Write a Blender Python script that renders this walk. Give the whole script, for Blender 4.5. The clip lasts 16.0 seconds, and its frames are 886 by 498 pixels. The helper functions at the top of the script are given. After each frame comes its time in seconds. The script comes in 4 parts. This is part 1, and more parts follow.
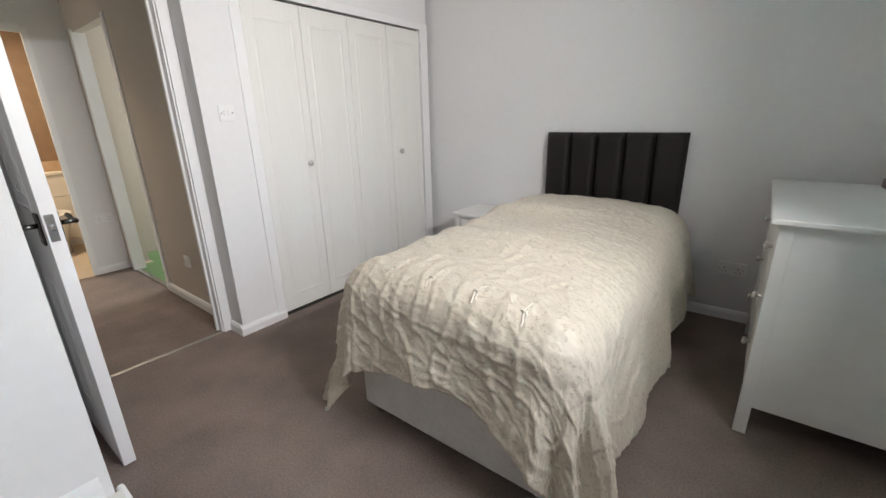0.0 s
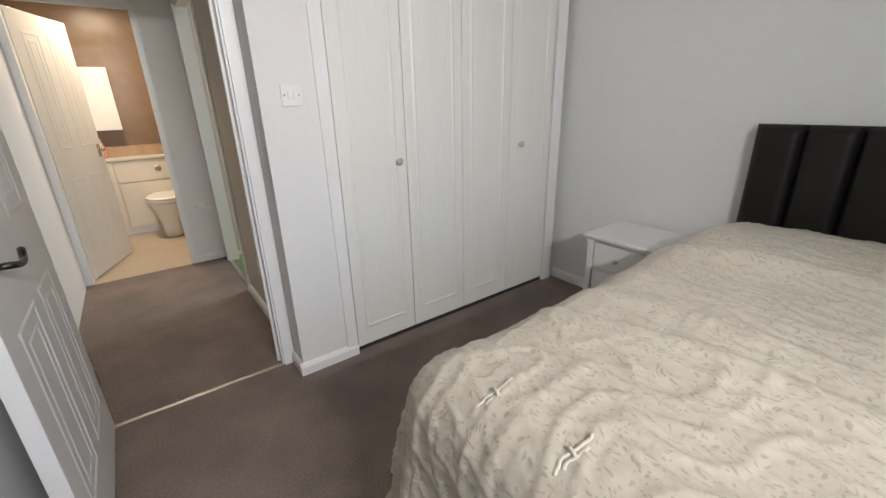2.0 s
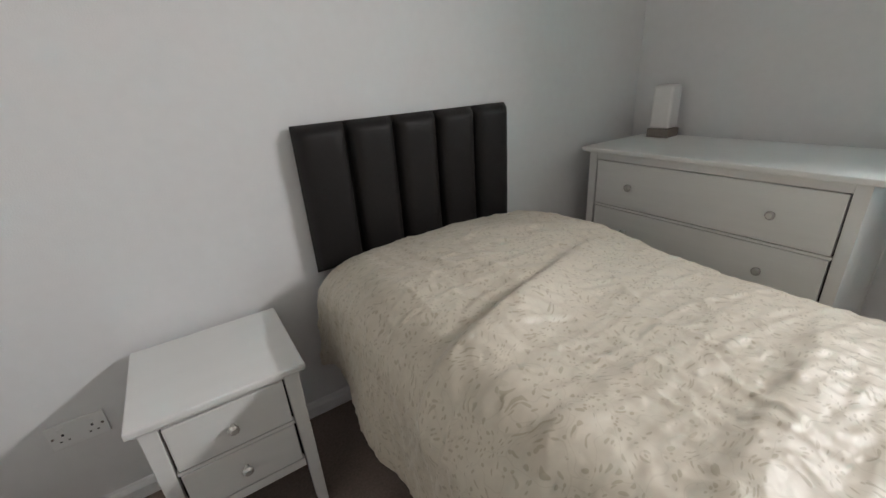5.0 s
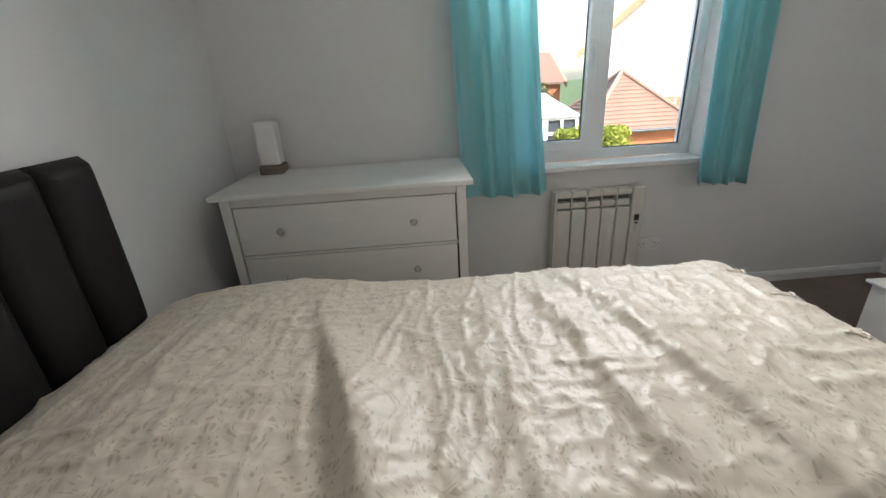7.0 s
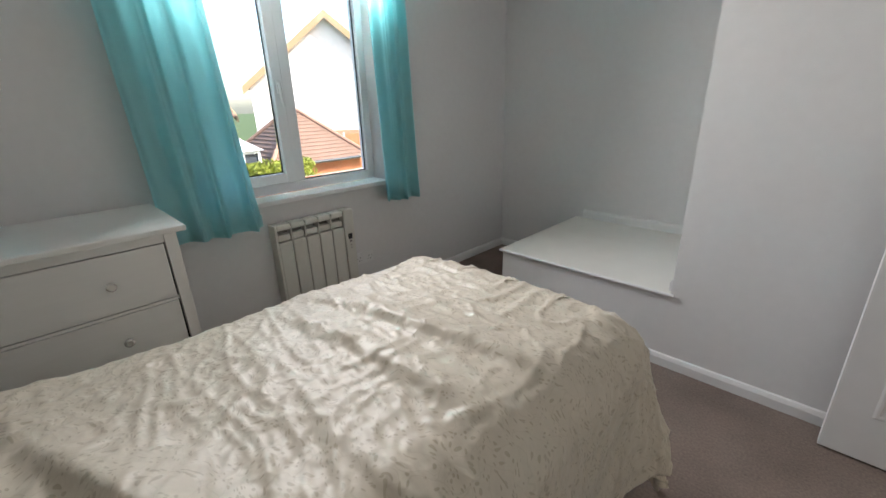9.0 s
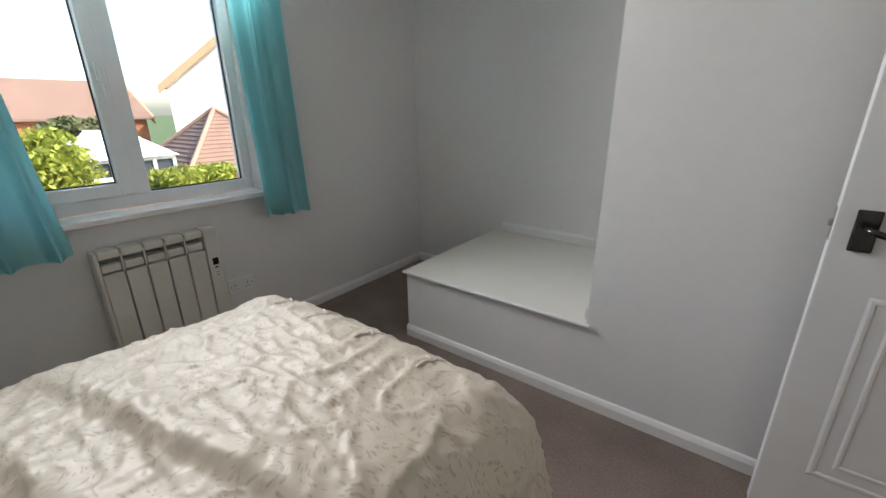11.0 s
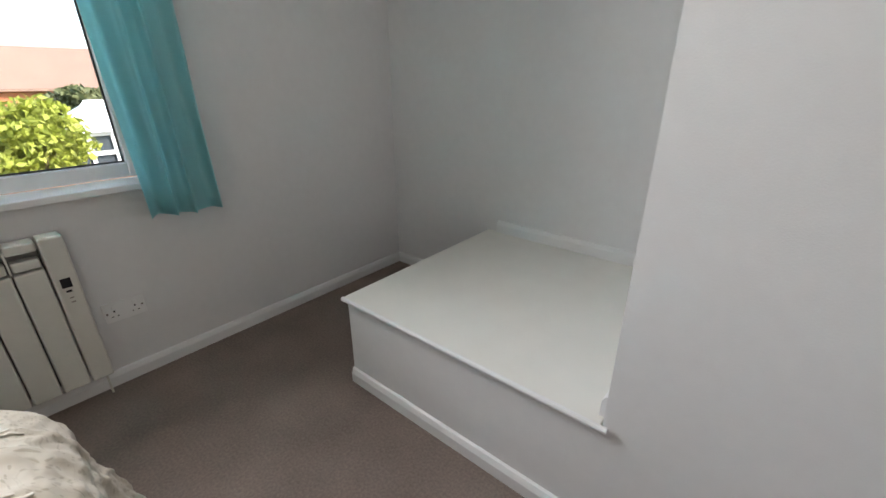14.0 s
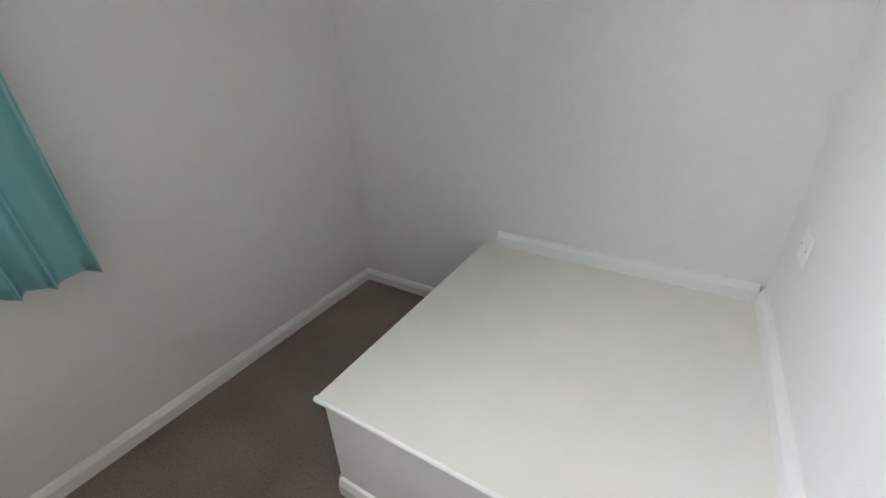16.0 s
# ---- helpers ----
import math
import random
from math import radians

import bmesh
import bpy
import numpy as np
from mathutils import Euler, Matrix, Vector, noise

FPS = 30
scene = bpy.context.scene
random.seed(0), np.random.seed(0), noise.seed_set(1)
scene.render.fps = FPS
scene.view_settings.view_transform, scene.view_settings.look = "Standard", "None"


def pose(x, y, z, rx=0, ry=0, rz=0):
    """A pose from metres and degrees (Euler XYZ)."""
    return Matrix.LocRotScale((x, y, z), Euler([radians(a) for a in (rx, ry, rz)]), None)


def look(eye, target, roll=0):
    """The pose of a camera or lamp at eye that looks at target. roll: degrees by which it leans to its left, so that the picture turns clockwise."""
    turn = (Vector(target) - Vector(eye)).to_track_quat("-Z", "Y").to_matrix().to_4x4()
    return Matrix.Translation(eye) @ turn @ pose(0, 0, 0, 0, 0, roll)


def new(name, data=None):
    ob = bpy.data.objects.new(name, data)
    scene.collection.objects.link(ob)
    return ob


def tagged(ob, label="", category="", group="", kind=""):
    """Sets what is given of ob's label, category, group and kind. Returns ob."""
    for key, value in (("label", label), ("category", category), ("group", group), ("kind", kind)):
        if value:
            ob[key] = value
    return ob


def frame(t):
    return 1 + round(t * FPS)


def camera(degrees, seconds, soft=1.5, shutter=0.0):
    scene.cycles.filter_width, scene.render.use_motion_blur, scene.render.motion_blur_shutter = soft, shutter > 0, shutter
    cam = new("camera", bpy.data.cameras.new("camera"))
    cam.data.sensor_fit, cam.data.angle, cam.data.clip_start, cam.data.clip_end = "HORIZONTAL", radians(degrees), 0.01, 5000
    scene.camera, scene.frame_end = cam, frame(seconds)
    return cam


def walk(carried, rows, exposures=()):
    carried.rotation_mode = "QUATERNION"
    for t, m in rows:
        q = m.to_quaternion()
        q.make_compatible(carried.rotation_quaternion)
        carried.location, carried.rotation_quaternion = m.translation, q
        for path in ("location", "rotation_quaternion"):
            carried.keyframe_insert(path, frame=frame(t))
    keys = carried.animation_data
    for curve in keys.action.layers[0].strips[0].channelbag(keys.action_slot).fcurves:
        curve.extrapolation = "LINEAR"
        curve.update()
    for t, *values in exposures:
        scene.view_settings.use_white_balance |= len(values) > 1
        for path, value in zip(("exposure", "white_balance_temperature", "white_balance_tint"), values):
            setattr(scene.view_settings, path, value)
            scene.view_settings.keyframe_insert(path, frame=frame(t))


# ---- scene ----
cam = camera(94.8, 16.0)
PATH = [
    (0, (2.438, -3.011, 1.294), (1.269, -1.51, 0.679), -1.4),
    (0.5, (2.327, -2.786, 1.272), (1.024, -1.388, 0.684), -1.7),
    (1, (2.24, -2.576, 1.283), (0.754, -1.389, 0.665), -2.4),
    (1.5, (2.114, -2.462, 1.307), (0.498, -1.481, 0.655), -2.1),
    (2, (1.853, -2.425, 1.311), (0.34, -1.311, 0.624), -1.5),
    (2.5, (1.567, -2.327, 1.291), (0.214, -1.055, 0.548), -2.4),
    (3, (1.291, -2.210, 1.297), (0.193, -0.740, 0.497), -2.6),
    (3.2, (1.188, -2.176, 1.290), (0.201, -0.629, 0.494), -3.1),
    (4.25, (0.87, -1.80, 1.275), (1.0, 0.03, 0.50), -2.9),
    (5.3, (0.799, -1.334, 1.292), (2.044, 0.026, 0.517), -3.9),
    (5.5, (0.803, -1.262, 1.298), (2.197, -0.057, 0.521), -3.3),
    (6, (0.81, -1.101, 1.306), (2.504, -0.354, 0.551), -2.9),
    (6.5, (0.803, -1.005, 1.315), (2.623, -0.656, 0.563), -3.4),
    (7, (0.846, -0.969, 1.302), (2.699, -1.057, 0.546), -3.4),
    (7.5, (0.933, -0.948, 1.296), (2.719, -1.471, 0.546), -3.2),
    (8, (0.921, -0.965, 1.311), (2.569, -1.835, 0.576), -2.9),
    (8.5, (0.875, -0.89, 1.316), (2.359, -2.024, 0.6), -2.3),
    (9, (0.791, -0.829, 1.323), (2.122, -2.161, 0.649), -1.7),
    (9.5, (0.756, -0.855, 1.331), (2.01, -2.274, 0.687), -1.8),
    (10, (0.79, -0.96, 1.313), (1.975, -2.446, 0.689), -1.2),
    (10.2, (0.766, -1.056, 1.296), (1.941, -2.557, 0.691), -1.1),
    (12.5, (1.037, -1.588, 1.257), (2.092, -3.097, 0.477), 0.7),
    (13, (1.019, -1.776, 1.236), (2.107, -3.259, 0.452), 0.2),
    (13.5, (1.012, -1.907, 1.229), (2.152, -3.353, 0.448), -0.2),
    (14, (1.087, -2.043, 1.208), (2.27, -3.463, 0.444), -0.2),
    (14.5, (1.157, -2.137, 1.222), (2.365, -3.516, 0.423), -0.4),
    (15, (1.24, -2.282, 1.24), (2.442, -3.625, 0.374), -1.1),
    (15.5, (1.375, -2.362, 1.224), (2.525, -3.731, 0.327), -2.4),
    (16, (1.593, -2.403, 1.246), (2.533, -3.911, 0.327), -2.2),
]
EXPOSURES = [(0, 2.2), (1.5, 1.95), (2.5, 1.95), (5.5, 2.05), (9.5, 1.8), (12.5, 1.7), (14.5, 2.15), (15.5, 2.28), (16, 2.45)]
walk(cam, [(t, look(eye, target, roll)) for t, eye, target, roll in PATH], EXPOSURES)

# ---- light ----
world = bpy.data.worlds.new("sky_world")
scene.world = world
world.use_nodes = True
wn = world.node_tree.nodes
sky = wn.new("ShaderNodeTexSky")
sky.sky_type, sky.sun_disc = "NISHITA", False
sky.sun_elevation, sky.sun_rotation = radians(40), radians(236)
sky.air_density, sky.dust_density = 1.0, 2.0
world.node_tree.links.new(sky.outputs[0], wn["Background"].inputs[0])
wn["Background"].inputs[1].default_value = 0.15
sun = new("sun", bpy.data.lights.new("sun", "SUN"))
sun.data.energy, sun.data.angle, sun.data.color = 2.3, radians(0.6), (1.0, 0.95, 0.88)
SUN_AIM = Vector((math.sin(radians(236)) * math.cos(radians(40)), math.cos(radians(236)) * math.cos(radians(40)), math.sin(radians(40))))
sun.matrix_world = look((20, -14, 16), Vector((20, -14, 16)) - SUN_AIM)


def area_lamp(name, eye, target, sx, sy, watts, colour):
    ob = new(name, bpy.data.lights.new(name, "AREA"))
    ob.data.shape, ob.data.size, ob.data.size_y = "RECTANGLE", sx, sy
    ob.data.energy, ob.data.color = watts, colour
    ob.matrix_world = look(eye, target)
    return ob


bath_lamp = area_lamp("bathroom_lamp", (-2.95, -2.45, 2.28), (-2.95, -2.45, 0), 0.3, 0.3, 6.5, (1.0, 0.80, 0.58))
# Added lamp stands in for unseen daylight in the room off the landing
study_light = area_lamp("study_fill_lamp", (-1.7, 0.15, 1.5), (-1.7, -2.5, 0.6), 0.9, 1.0, 8.5, (0.95, 0.98, 1.0))

# strip lamp added at the window head, standing in for sky above the eaves
window_fill = area_lamp("window_head_fill", (3.15, -1.985, 2.024), (2.15, -1.90, 1.78), 1.18, 0.06, 10.4, (1.0, 0.957, 0.96))
window_fill.data.spread = radians(128)

# ---- materials ----


def node_mat(name, colour, rough=0.6, metal=0.0, vary=0.06, grain=40.0, stain=2.0, bump=0.0, bump_scale=200.0, spec=0.5, stretch=(1, 1, 1), trans=0.0):
    """A surface with variation at two scales and fine relief, in object-space metres."""
    m = bpy.data.materials.new(name)
    m.use_nodes = True
    nt = m.node_tree
    b = nt.nodes["Principled BSDF"]
    co = nt.nodes.new("ShaderNodeTexCoord")
    mp = nt.nodes.new("ShaderNodeMapping")
    mp.inputs["Scale"].default_value = stretch
    nt.links.new(co.outputs["Object"], mp.inputs[0])

    def tex(scale, detail):
        n = nt.nodes.new("ShaderNodeTexNoise")
        n.inputs["Scale"].default_value, n.inputs["Detail"].default_value = scale, detail
        nt.links.new(mp.outputs[0], n.inputs["Vector"])
        return n

    fine, broad = tex(grain, 3), tex(stain, 4)
    add = nt.nodes.new("ShaderNodeMath")
    add.operation = "ADD"
    nt.links.new(fine.outputs[0], add.inputs[0])
    nt.links.new(broad.outputs[0], add.inputs[1])
    ramp = nt.nodes.new("ShaderNodeMapRange")
    ramp.inputs[1].default_value, ramp.inputs[2].default_value = 0.6, 1.4
    ramp.inputs[3].default_value, ramp.inputs[4].default_value = 1 - vary, 1 + vary
    nt.links.new(add.outputs[0], ramp.inputs[0])
    mix = nt.nodes.new("ShaderNodeVectorMath")
    mix.operation = "SCALE"
    mix.inputs[0].default_value = colour
    nt.links.new(ramp.outputs[0], mix.inputs["Scale"])
    nt.links.new(mix.outputs[0], b.inputs["Base Color"])
    b.inputs["Roughness"].default_value, b.inputs["Metallic"].default_value = rough, metal
    b.inputs["Specular IOR Level"].default_value = spec
    if bump:
        h = tex(bump_scale, 2)
        bn = nt.nodes.new("ShaderNodeBump")
        bn.inputs["Strength"].default_value, bn.inputs["Distance"].default_value = bump, 0.004
        nt.links.new(h.outputs[0], bn.inputs["Height"])
        nt.links.new(bn.outputs[0], b.inputs["Normal"])
    if trans:
        tl = nt.nodes.new("ShaderNodeBsdfTranslucent")
        nt.links.new(mix.outputs[0], tl.inputs[0])
        ms = nt.nodes.new("ShaderNodeMixShader")
        ms.inputs[0].default_value = trans
        nt.links.new(b.outputs[0], ms.inputs[1])
        nt.links.new(tl.outputs[0], ms.inputs[2])
        nt.links.new(ms.outputs[0], nt.nodes["Material Output"].inputs[0])
    return m


def duvet_mat():
    """Cream satin-weave cotton with a tone-on-tone embroidered leaf and stem pattern."""
    m = node_mat("cream_duvet_cotton", (0.56, 0.507, 0.412), 0.45, vary=0.05, grain=60, stain=3, spec=0.42)
    nt = m.node_tree
    b = nt.nodes["Principled BSDF"]
    b.inputs["Sheen Weight"].default_value = 0.15
    co = nt.nodes.new("ShaderNodeTexCoord")
    warp = nt.nodes.new("ShaderNodeTexNoise")
    warp.inputs["Scale"].default_value = 9
    nt.links.new(co.outputs["UV"], warp.inputs["Vector"])
    mixv = nt.nodes.new("ShaderNodeVectorMath")
    mixv.operation = "MULTIPLY_ADD"
    mixv.inputs[1].default_value = (0.16, 0.16, 0.16)
    nt.links.new(warp.outputs["Color"], mixv.inputs[0])
    nt.links.new(co.outputs["UV"], mixv.inputs[2])
    leaf = nt.nodes.new("ShaderNodeTexVoronoi")
    leaf.inputs["Scale"].default_value = 50
    slim = nt.nodes.new("ShaderNodeVectorMath")
    slim.operation = "MULTIPLY"
    slim.inputs[1].default_value = (1.0, 1.9, 1.0)
    nt.links.new(mixv.outputs[0], slim.inputs[0])
    nt.links.new(slim.outputs[0], leaf.inputs["Vector"])
    leaf_mask = nt.nodes.new("ShaderNodeMapRange")
    leaf_mask.inputs[1].default_value, leaf_mask.inputs[2].default_value = 0.26, 0.34
    leaf_mask.inputs[3].default_value, leaf_mask.inputs[4].default_value = 1, 0
    nt.links.new(leaf.outputs["Distance"], leaf_mask.inputs[0])
    stem = nt.nodes.new("ShaderNodeTexVoronoi")
    stem.feature = "DISTANCE_TO_EDGE"
    stem.inputs["Scale"].default_value = 17
    nt.links.new(mixv.outputs[0], stem.inputs["Vector"])
    stem_mask = nt.nodes.new("ShaderNodeMapRange")
    stem_mask.inputs[1].default_value, stem_mask.inputs[2].default_value = 0.006, 0.022
    stem_mask.inputs[3].default_value, stem_mask.inputs[4].default_value = 0.35, 0
    nt.links.new(stem.outputs["Distance"], stem_mask.inputs[0])
    both = nt.nodes.new("ShaderNodeMath")
    both.operation = "MAXIMUM"
    nt.links.new(leaf_mask.outputs[0], both.inputs[0])
    nt.links.new(stem_mask.outputs[0], both.inputs[1])
    tint = nt.nodes.new("ShaderNodeMixRGB")
    tint.blend_type = "MULTIPLY"
    tint.inputs[2].default_value = (0.76, 0.74, 0.69, 1)
    nt.links.new(both.outputs[0], tint.inputs[0])
    nt.links.new(b.inputs["Base Color"].links[0].from_socket, tint.inputs[1])
    nt.links.new(tint.outputs[0], b.inputs["Base Color"])
    crease = nt.nodes.new("ShaderNodeTexNoise")
    crease.inputs["Scale"].default_value, crease.inputs["Detail"].default_value = 15, 2.0
    crease.inputs["Distortion"].default_value = 0.3
    nt.links.new(co.outputs["UV"], crease.inputs["Vector"])
    b1 = nt.nodes.new("ShaderNodeBump")
    b1.inputs["Strength"].default_value, b1.inputs["Distance"].default_value = 0.30, 0.0042
    fold = nt.nodes.new("ShaderNodeMath")
    fold.operation = "SUBTRACT"
    fold.inputs[1].default_value = 0.5
    nt.links.new(crease.outputs[0], fold.inputs[0])
    sharp = nt.nodes.new("ShaderNodeMath")
    sharp.operation = "ABSOLUTE"
    nt.links.new(fold.outputs[0], sharp.inputs[0])
    line = nt.nodes.new("ShaderNodeMapRange")
    line.interpolation_type = "SMOOTHSTEP"
    line.inputs[1].default_value, line.inputs[2].default_value = 0.0, 0.16
    line.inputs[3].default_value, line.inputs[4].default_value = 1, 0
    nt.links.new(sharp.outputs[0], line.inputs[0])
    nt.links.new(line.outputs[0], b1.inputs["Height"])
    b2 = nt.nodes.new("ShaderNodeBump")
    b2.inputs["Strength"].default_value, b2.inputs["Distance"].default_value = 0.15, 0.001
    nt.links.new(both.outputs[0], b2.inputs["Height"])
    nt.links.new(b1.outputs[0], b2.inputs["Normal"])
    nt.links.new(b2.outputs[0], b.inputs["Normal"])
    return m


def glass_mat():
    m = bpy.data.materials.new("window_glass")
    m.use_nodes = True
    nt = m.node_tree
    nt.nodes.remove(nt.nodes["Principled BSDF"])
    tr, gl, fr, ms = (nt.nodes.new("ShaderNode" + k) for k in ("BsdfTransparent", "BsdfGlossy", "Fresnel", "MixShader"))
    gl.inputs["Roughness"].default_value = 0.02
    fr.inputs[0].default_value = 1.3
    nt.links.new(fr.outputs[0], ms.inputs[0])
    nt.links.new(tr.outputs[0], ms.inputs[1])
    nt.links.new(gl.outputs[0], ms.inputs[2])
    nt.links.new(ms.outputs[0], nt.nodes["Material Output"].inputs[0])
    return m


M_WALL = node_mat("matt_white_emulsion", (0.74, 0.735, 0.73), 0.85, vary=0.025, grain=25, stain=1.2, bump=0.12, bump_scale=240, spec=0.25)
M_HALLWALL = node_mat("beige_hall_emulsion", (0.50, 0.45, 0.39), 0.85, vary=0.03, bump=0.25, bump_scale=260, spec=0.25)
M_CEIL = node_mat("white_ceiling_paint", (0.8, 0.8, 0.79), 0.9, vary=0.02, bump=0.2)
M_TRIM = node_mat("white_satin_gloss", (0.78, 0.78, 0.775), 0.35, vary=0.03, grain=12, bump=0.05, bump_scale=60)
M_WARD = node_mat("off_white_grained_door", (0.74, 0.735, 0.70), 0.42, vary=0.035, grain=18, bump=0.22, bump_scale=35, stretch=(4, 4, 0.35))
M_BOX = node_mat("cream_white_board", (0.76, 0.75, 0.70), 0.45, vary=0.03, grain=8, bump=0.05, bump_scale=50)
M_CARPET = node_mat("taupe_carpet_pile", (0.245, 0.198, 0.172), 0.97, vary=0.30, grain=110, stain=3.5, bump=1.0, bump_scale=380, spec=0.1)
M_FURN = node_mat("white_stained_furniture", (0.74, 0.74, 0.72), 0.4, vary=0.03, grain=14, bump=0.1, bump_scale=45, stretch=(1, 0.3, 3))
# Near-black that stands for shade in gaps; the top track takes it too
M_SHADOWGAP = node_mat("gap_shade_black", (0.03, 0.028, 0.025), 0.9)
M_LEATHER = node_mat("black_faux_leather", (0.010, 0.0085, 0.008), 0.5, vary=0.25, grain=120, bump=0.3, bump_scale=300, spec=0.32)
M_DUVET = duvet_mat()
M_TIE = node_mat("cream_fabric_tie", (0.72, 0.67, 0.58), 0.6, vary=0.06)
M_DIVAN = node_mat("cream_damask_divan", (0.62, 0.60, 0.57), 0.7, vary=0.10, grain=45, stain=9, bump=0.35, bump_scale=60)
M_CURTAIN = node_mat("turquoise_curtain_cotton", (0.50, 0.81, 0.83), 0.75, vary=0.05, grain=300, bump=0.3, bump_scale=500, trans=0.64)
M_UPVC = node_mat("white_upvc", (0.80, 0.81, 0.82), 0.3, vary=0.02)
M_SEAL = node_mat("black_rubber_seal", (0.05, 0.05, 0.05), 0.7)
M_GLASS = glass_mat()
M_CHROME = node_mat("brushed_chrome", (0.62, 0.61, 0.60), 0.22, metal=1.0, vary=0.06)
M_STRIP = node_mat("worn_aluminium_strip", (0.36, 0.34, 0.31), 0.45, metal=0.8, vary=0.15)
M_DARKMETAL = node_mat("dark_bronze_lever", (0.09, 0.085, 0.08), 0.25, metal=1.0, vary=0.1)
M_KNOB = node_mat("clear_faceted_knob", (0.62, 0.61, 0.58), 0.08, metal=0.35, vary=0.08)
M_RAD = node_mat("cream_radiator_enamel", (0.66, 0.65, 0.59), 0.45, vary=0.03)
M_RADGAP = node_mat("radiator_gap_shade_grey", (0.22, 0.22, 0.20), 0.7)
M_SCREEN = node_mat("black_display", (0.012, 0.014, 0.018), 0.15)
M_SHADE = node_mat("white_glass_shade", (0.82, 0.81, 0.79), 0.4, vary=0.02)
M_LAMPBASE = node_mat("grey_brown_wood_base", (0.20, 0.165, 0.14), 0.55, vary=0.2, grain=40, stretch=(1, 1, 6))
M_PLASTIC = node_mat("white_plastic_plate", (0.78, 0.78, 0.77), 0.35, vary=0.015)
M_CERAMIC = node_mat("white_ceramic", (0.82, 0.80, 0.76), 0.12, vary=0.02)
M_VINYL = node_mat("beige_bathroom_floor", (0.50, 0.42, 0.32), 0.4, vary=0.10, grain=20, stain=4)
M_BROWNTILE = node_mat("brown_wall_tile", (0.22, 0.145, 0.09), 0.3, vary=0.15, grain=10)
M_CREAMUNIT = node_mat("cream_bathroom_unit", (0.72, 0.67, 0.58), 0.35, vary=0.03)
M_WOODTOP = node_mat("light_wood_counter", (0.42, 0.29, 0.18), 0.4, vary=0.15, grain=25, stretch=(1, 6, 1))
M_SOAP = node_mat("pink_soap", (0.65, 0.28, 0.2), 0.25, vary=0.05)
M_GREEN = node_mat("green_carpet", (0.16, 0.27, 0.12), 0.95, vary=0.2, grain=120, bump=0.6, bump_scale=300)
M_GRASS = node_mat("lawn", (0.07, 0.11, 0.03), 0.95, vary=0.3, grain=3, stain=0.3)
M_ROOFTILE = node_mat("brown_roof_tile", (0.23, 0.145, 0.105), 0.85, vary=0.25, grain=6, stain=0.8, bump=0.4, bump_scale=12)
M_RIDGE = node_mat("ridge_tile", (0.36, 0.22, 0.16), 0.85, vary=0.2)
M_RENDER = node_mat("white_render", (0.8, 0.79, 0.76), 0.9, vary=0.04, grain=4)
M_BARGE = node_mat("pale_timber_bargeboard", (0.48, 0.34, 0.19), 0.7, vary=0.1)
M_BRICK = node_mat("orange_brick", (0.42, 0.16, 0.075), 0.9, vary=0.25, grain=5, stain=1)
M_MORTAR = node_mat("brick_mortar", (0.40, 0.33, 0.26), 0.95, vary=0.1)
M_CONSWHITE = node_mat("white_conservatory_frame", (0.8, 0.8, 0.8), 0.4, vary=0.02)
M_CONSROOF = node_mat("polycarbonate_roof", (0.62, 0.68, 0.70), 0.3, vary=0.04)
M_DARKGLASS = node_mat("dark_far_glass", (0.06, 0.07, 0.08), 0.1)
M_LEAF = node_mat("yellow_green_leaf", (0.30, 0.34, 0.05), 0.6, vary=0.4, grain=2.5, stain=1.0, trans=0.35)
M_TREELEAF = node_mat("dull_green_leaf", (0.085, 0.10, 0.035), 0.7, vary=0.4, grain=2, stain=0.8)
M_TWIG = node_mat("brown_twig", (0.09, 0.06, 0.04), 0.9)

# ---- mesh helpers ----


def part(name, bm, material, parent=None, label="", smooth=False):
    me = bpy.data.meshes.new(name)
    if smooth:
        for fc in bm.faces:
            fc.smooth = True
    bm.normal_update()
    bm.to_mesh(me)
    bm.free()
    me.materials.append(material)
    ob = new(name, me)
    if parent is not None:
        ob.parent = parent
    if label:
        ob["label"] = label
    return ob


def box(bm, x0, x1, y0, y1, z0, z1, bevel=0.0, seg=2):
    vs = bmesh.ops.create_cube(bm, size=1.0)["verts"]
    for v in vs:
        v.co = Vector(((x0 + x1) / 2 + v.co.x * (x1 - x0), (y0 + y1) / 2 + v.co.y * (y1 - y0), (z0 + z1) / 2 + v.co.z * (z1 - z0)))
    if bevel:
        es = list({e for v in vs for e in v.link_edges})
        bmesh.ops.bevel(bm, geom=es, offset=bevel, segments=seg, profile=0.5, affect="EDGES")
    return bm


def boxes(*rows, bevel=0.0):
    bm = bmesh.new()
    for r in rows:
        box(bm, *r, bevel=bevel)
    return bm


def rod(bm, a, b, r0, r1=None, n=12):
    a, b = Vector(a), Vector(b)
    d = b - a
    m = Matrix.Translation((a + b) / 2) @ d.to_track_quat("Z", "Y").to_matrix().to_4x4()
    bmesh.ops.create_cone(bm, cap_ends=True, segments=n, radius1=r0, radius2=r0 if r1 is None else r1, depth=d.length, matrix=m)
    return bm


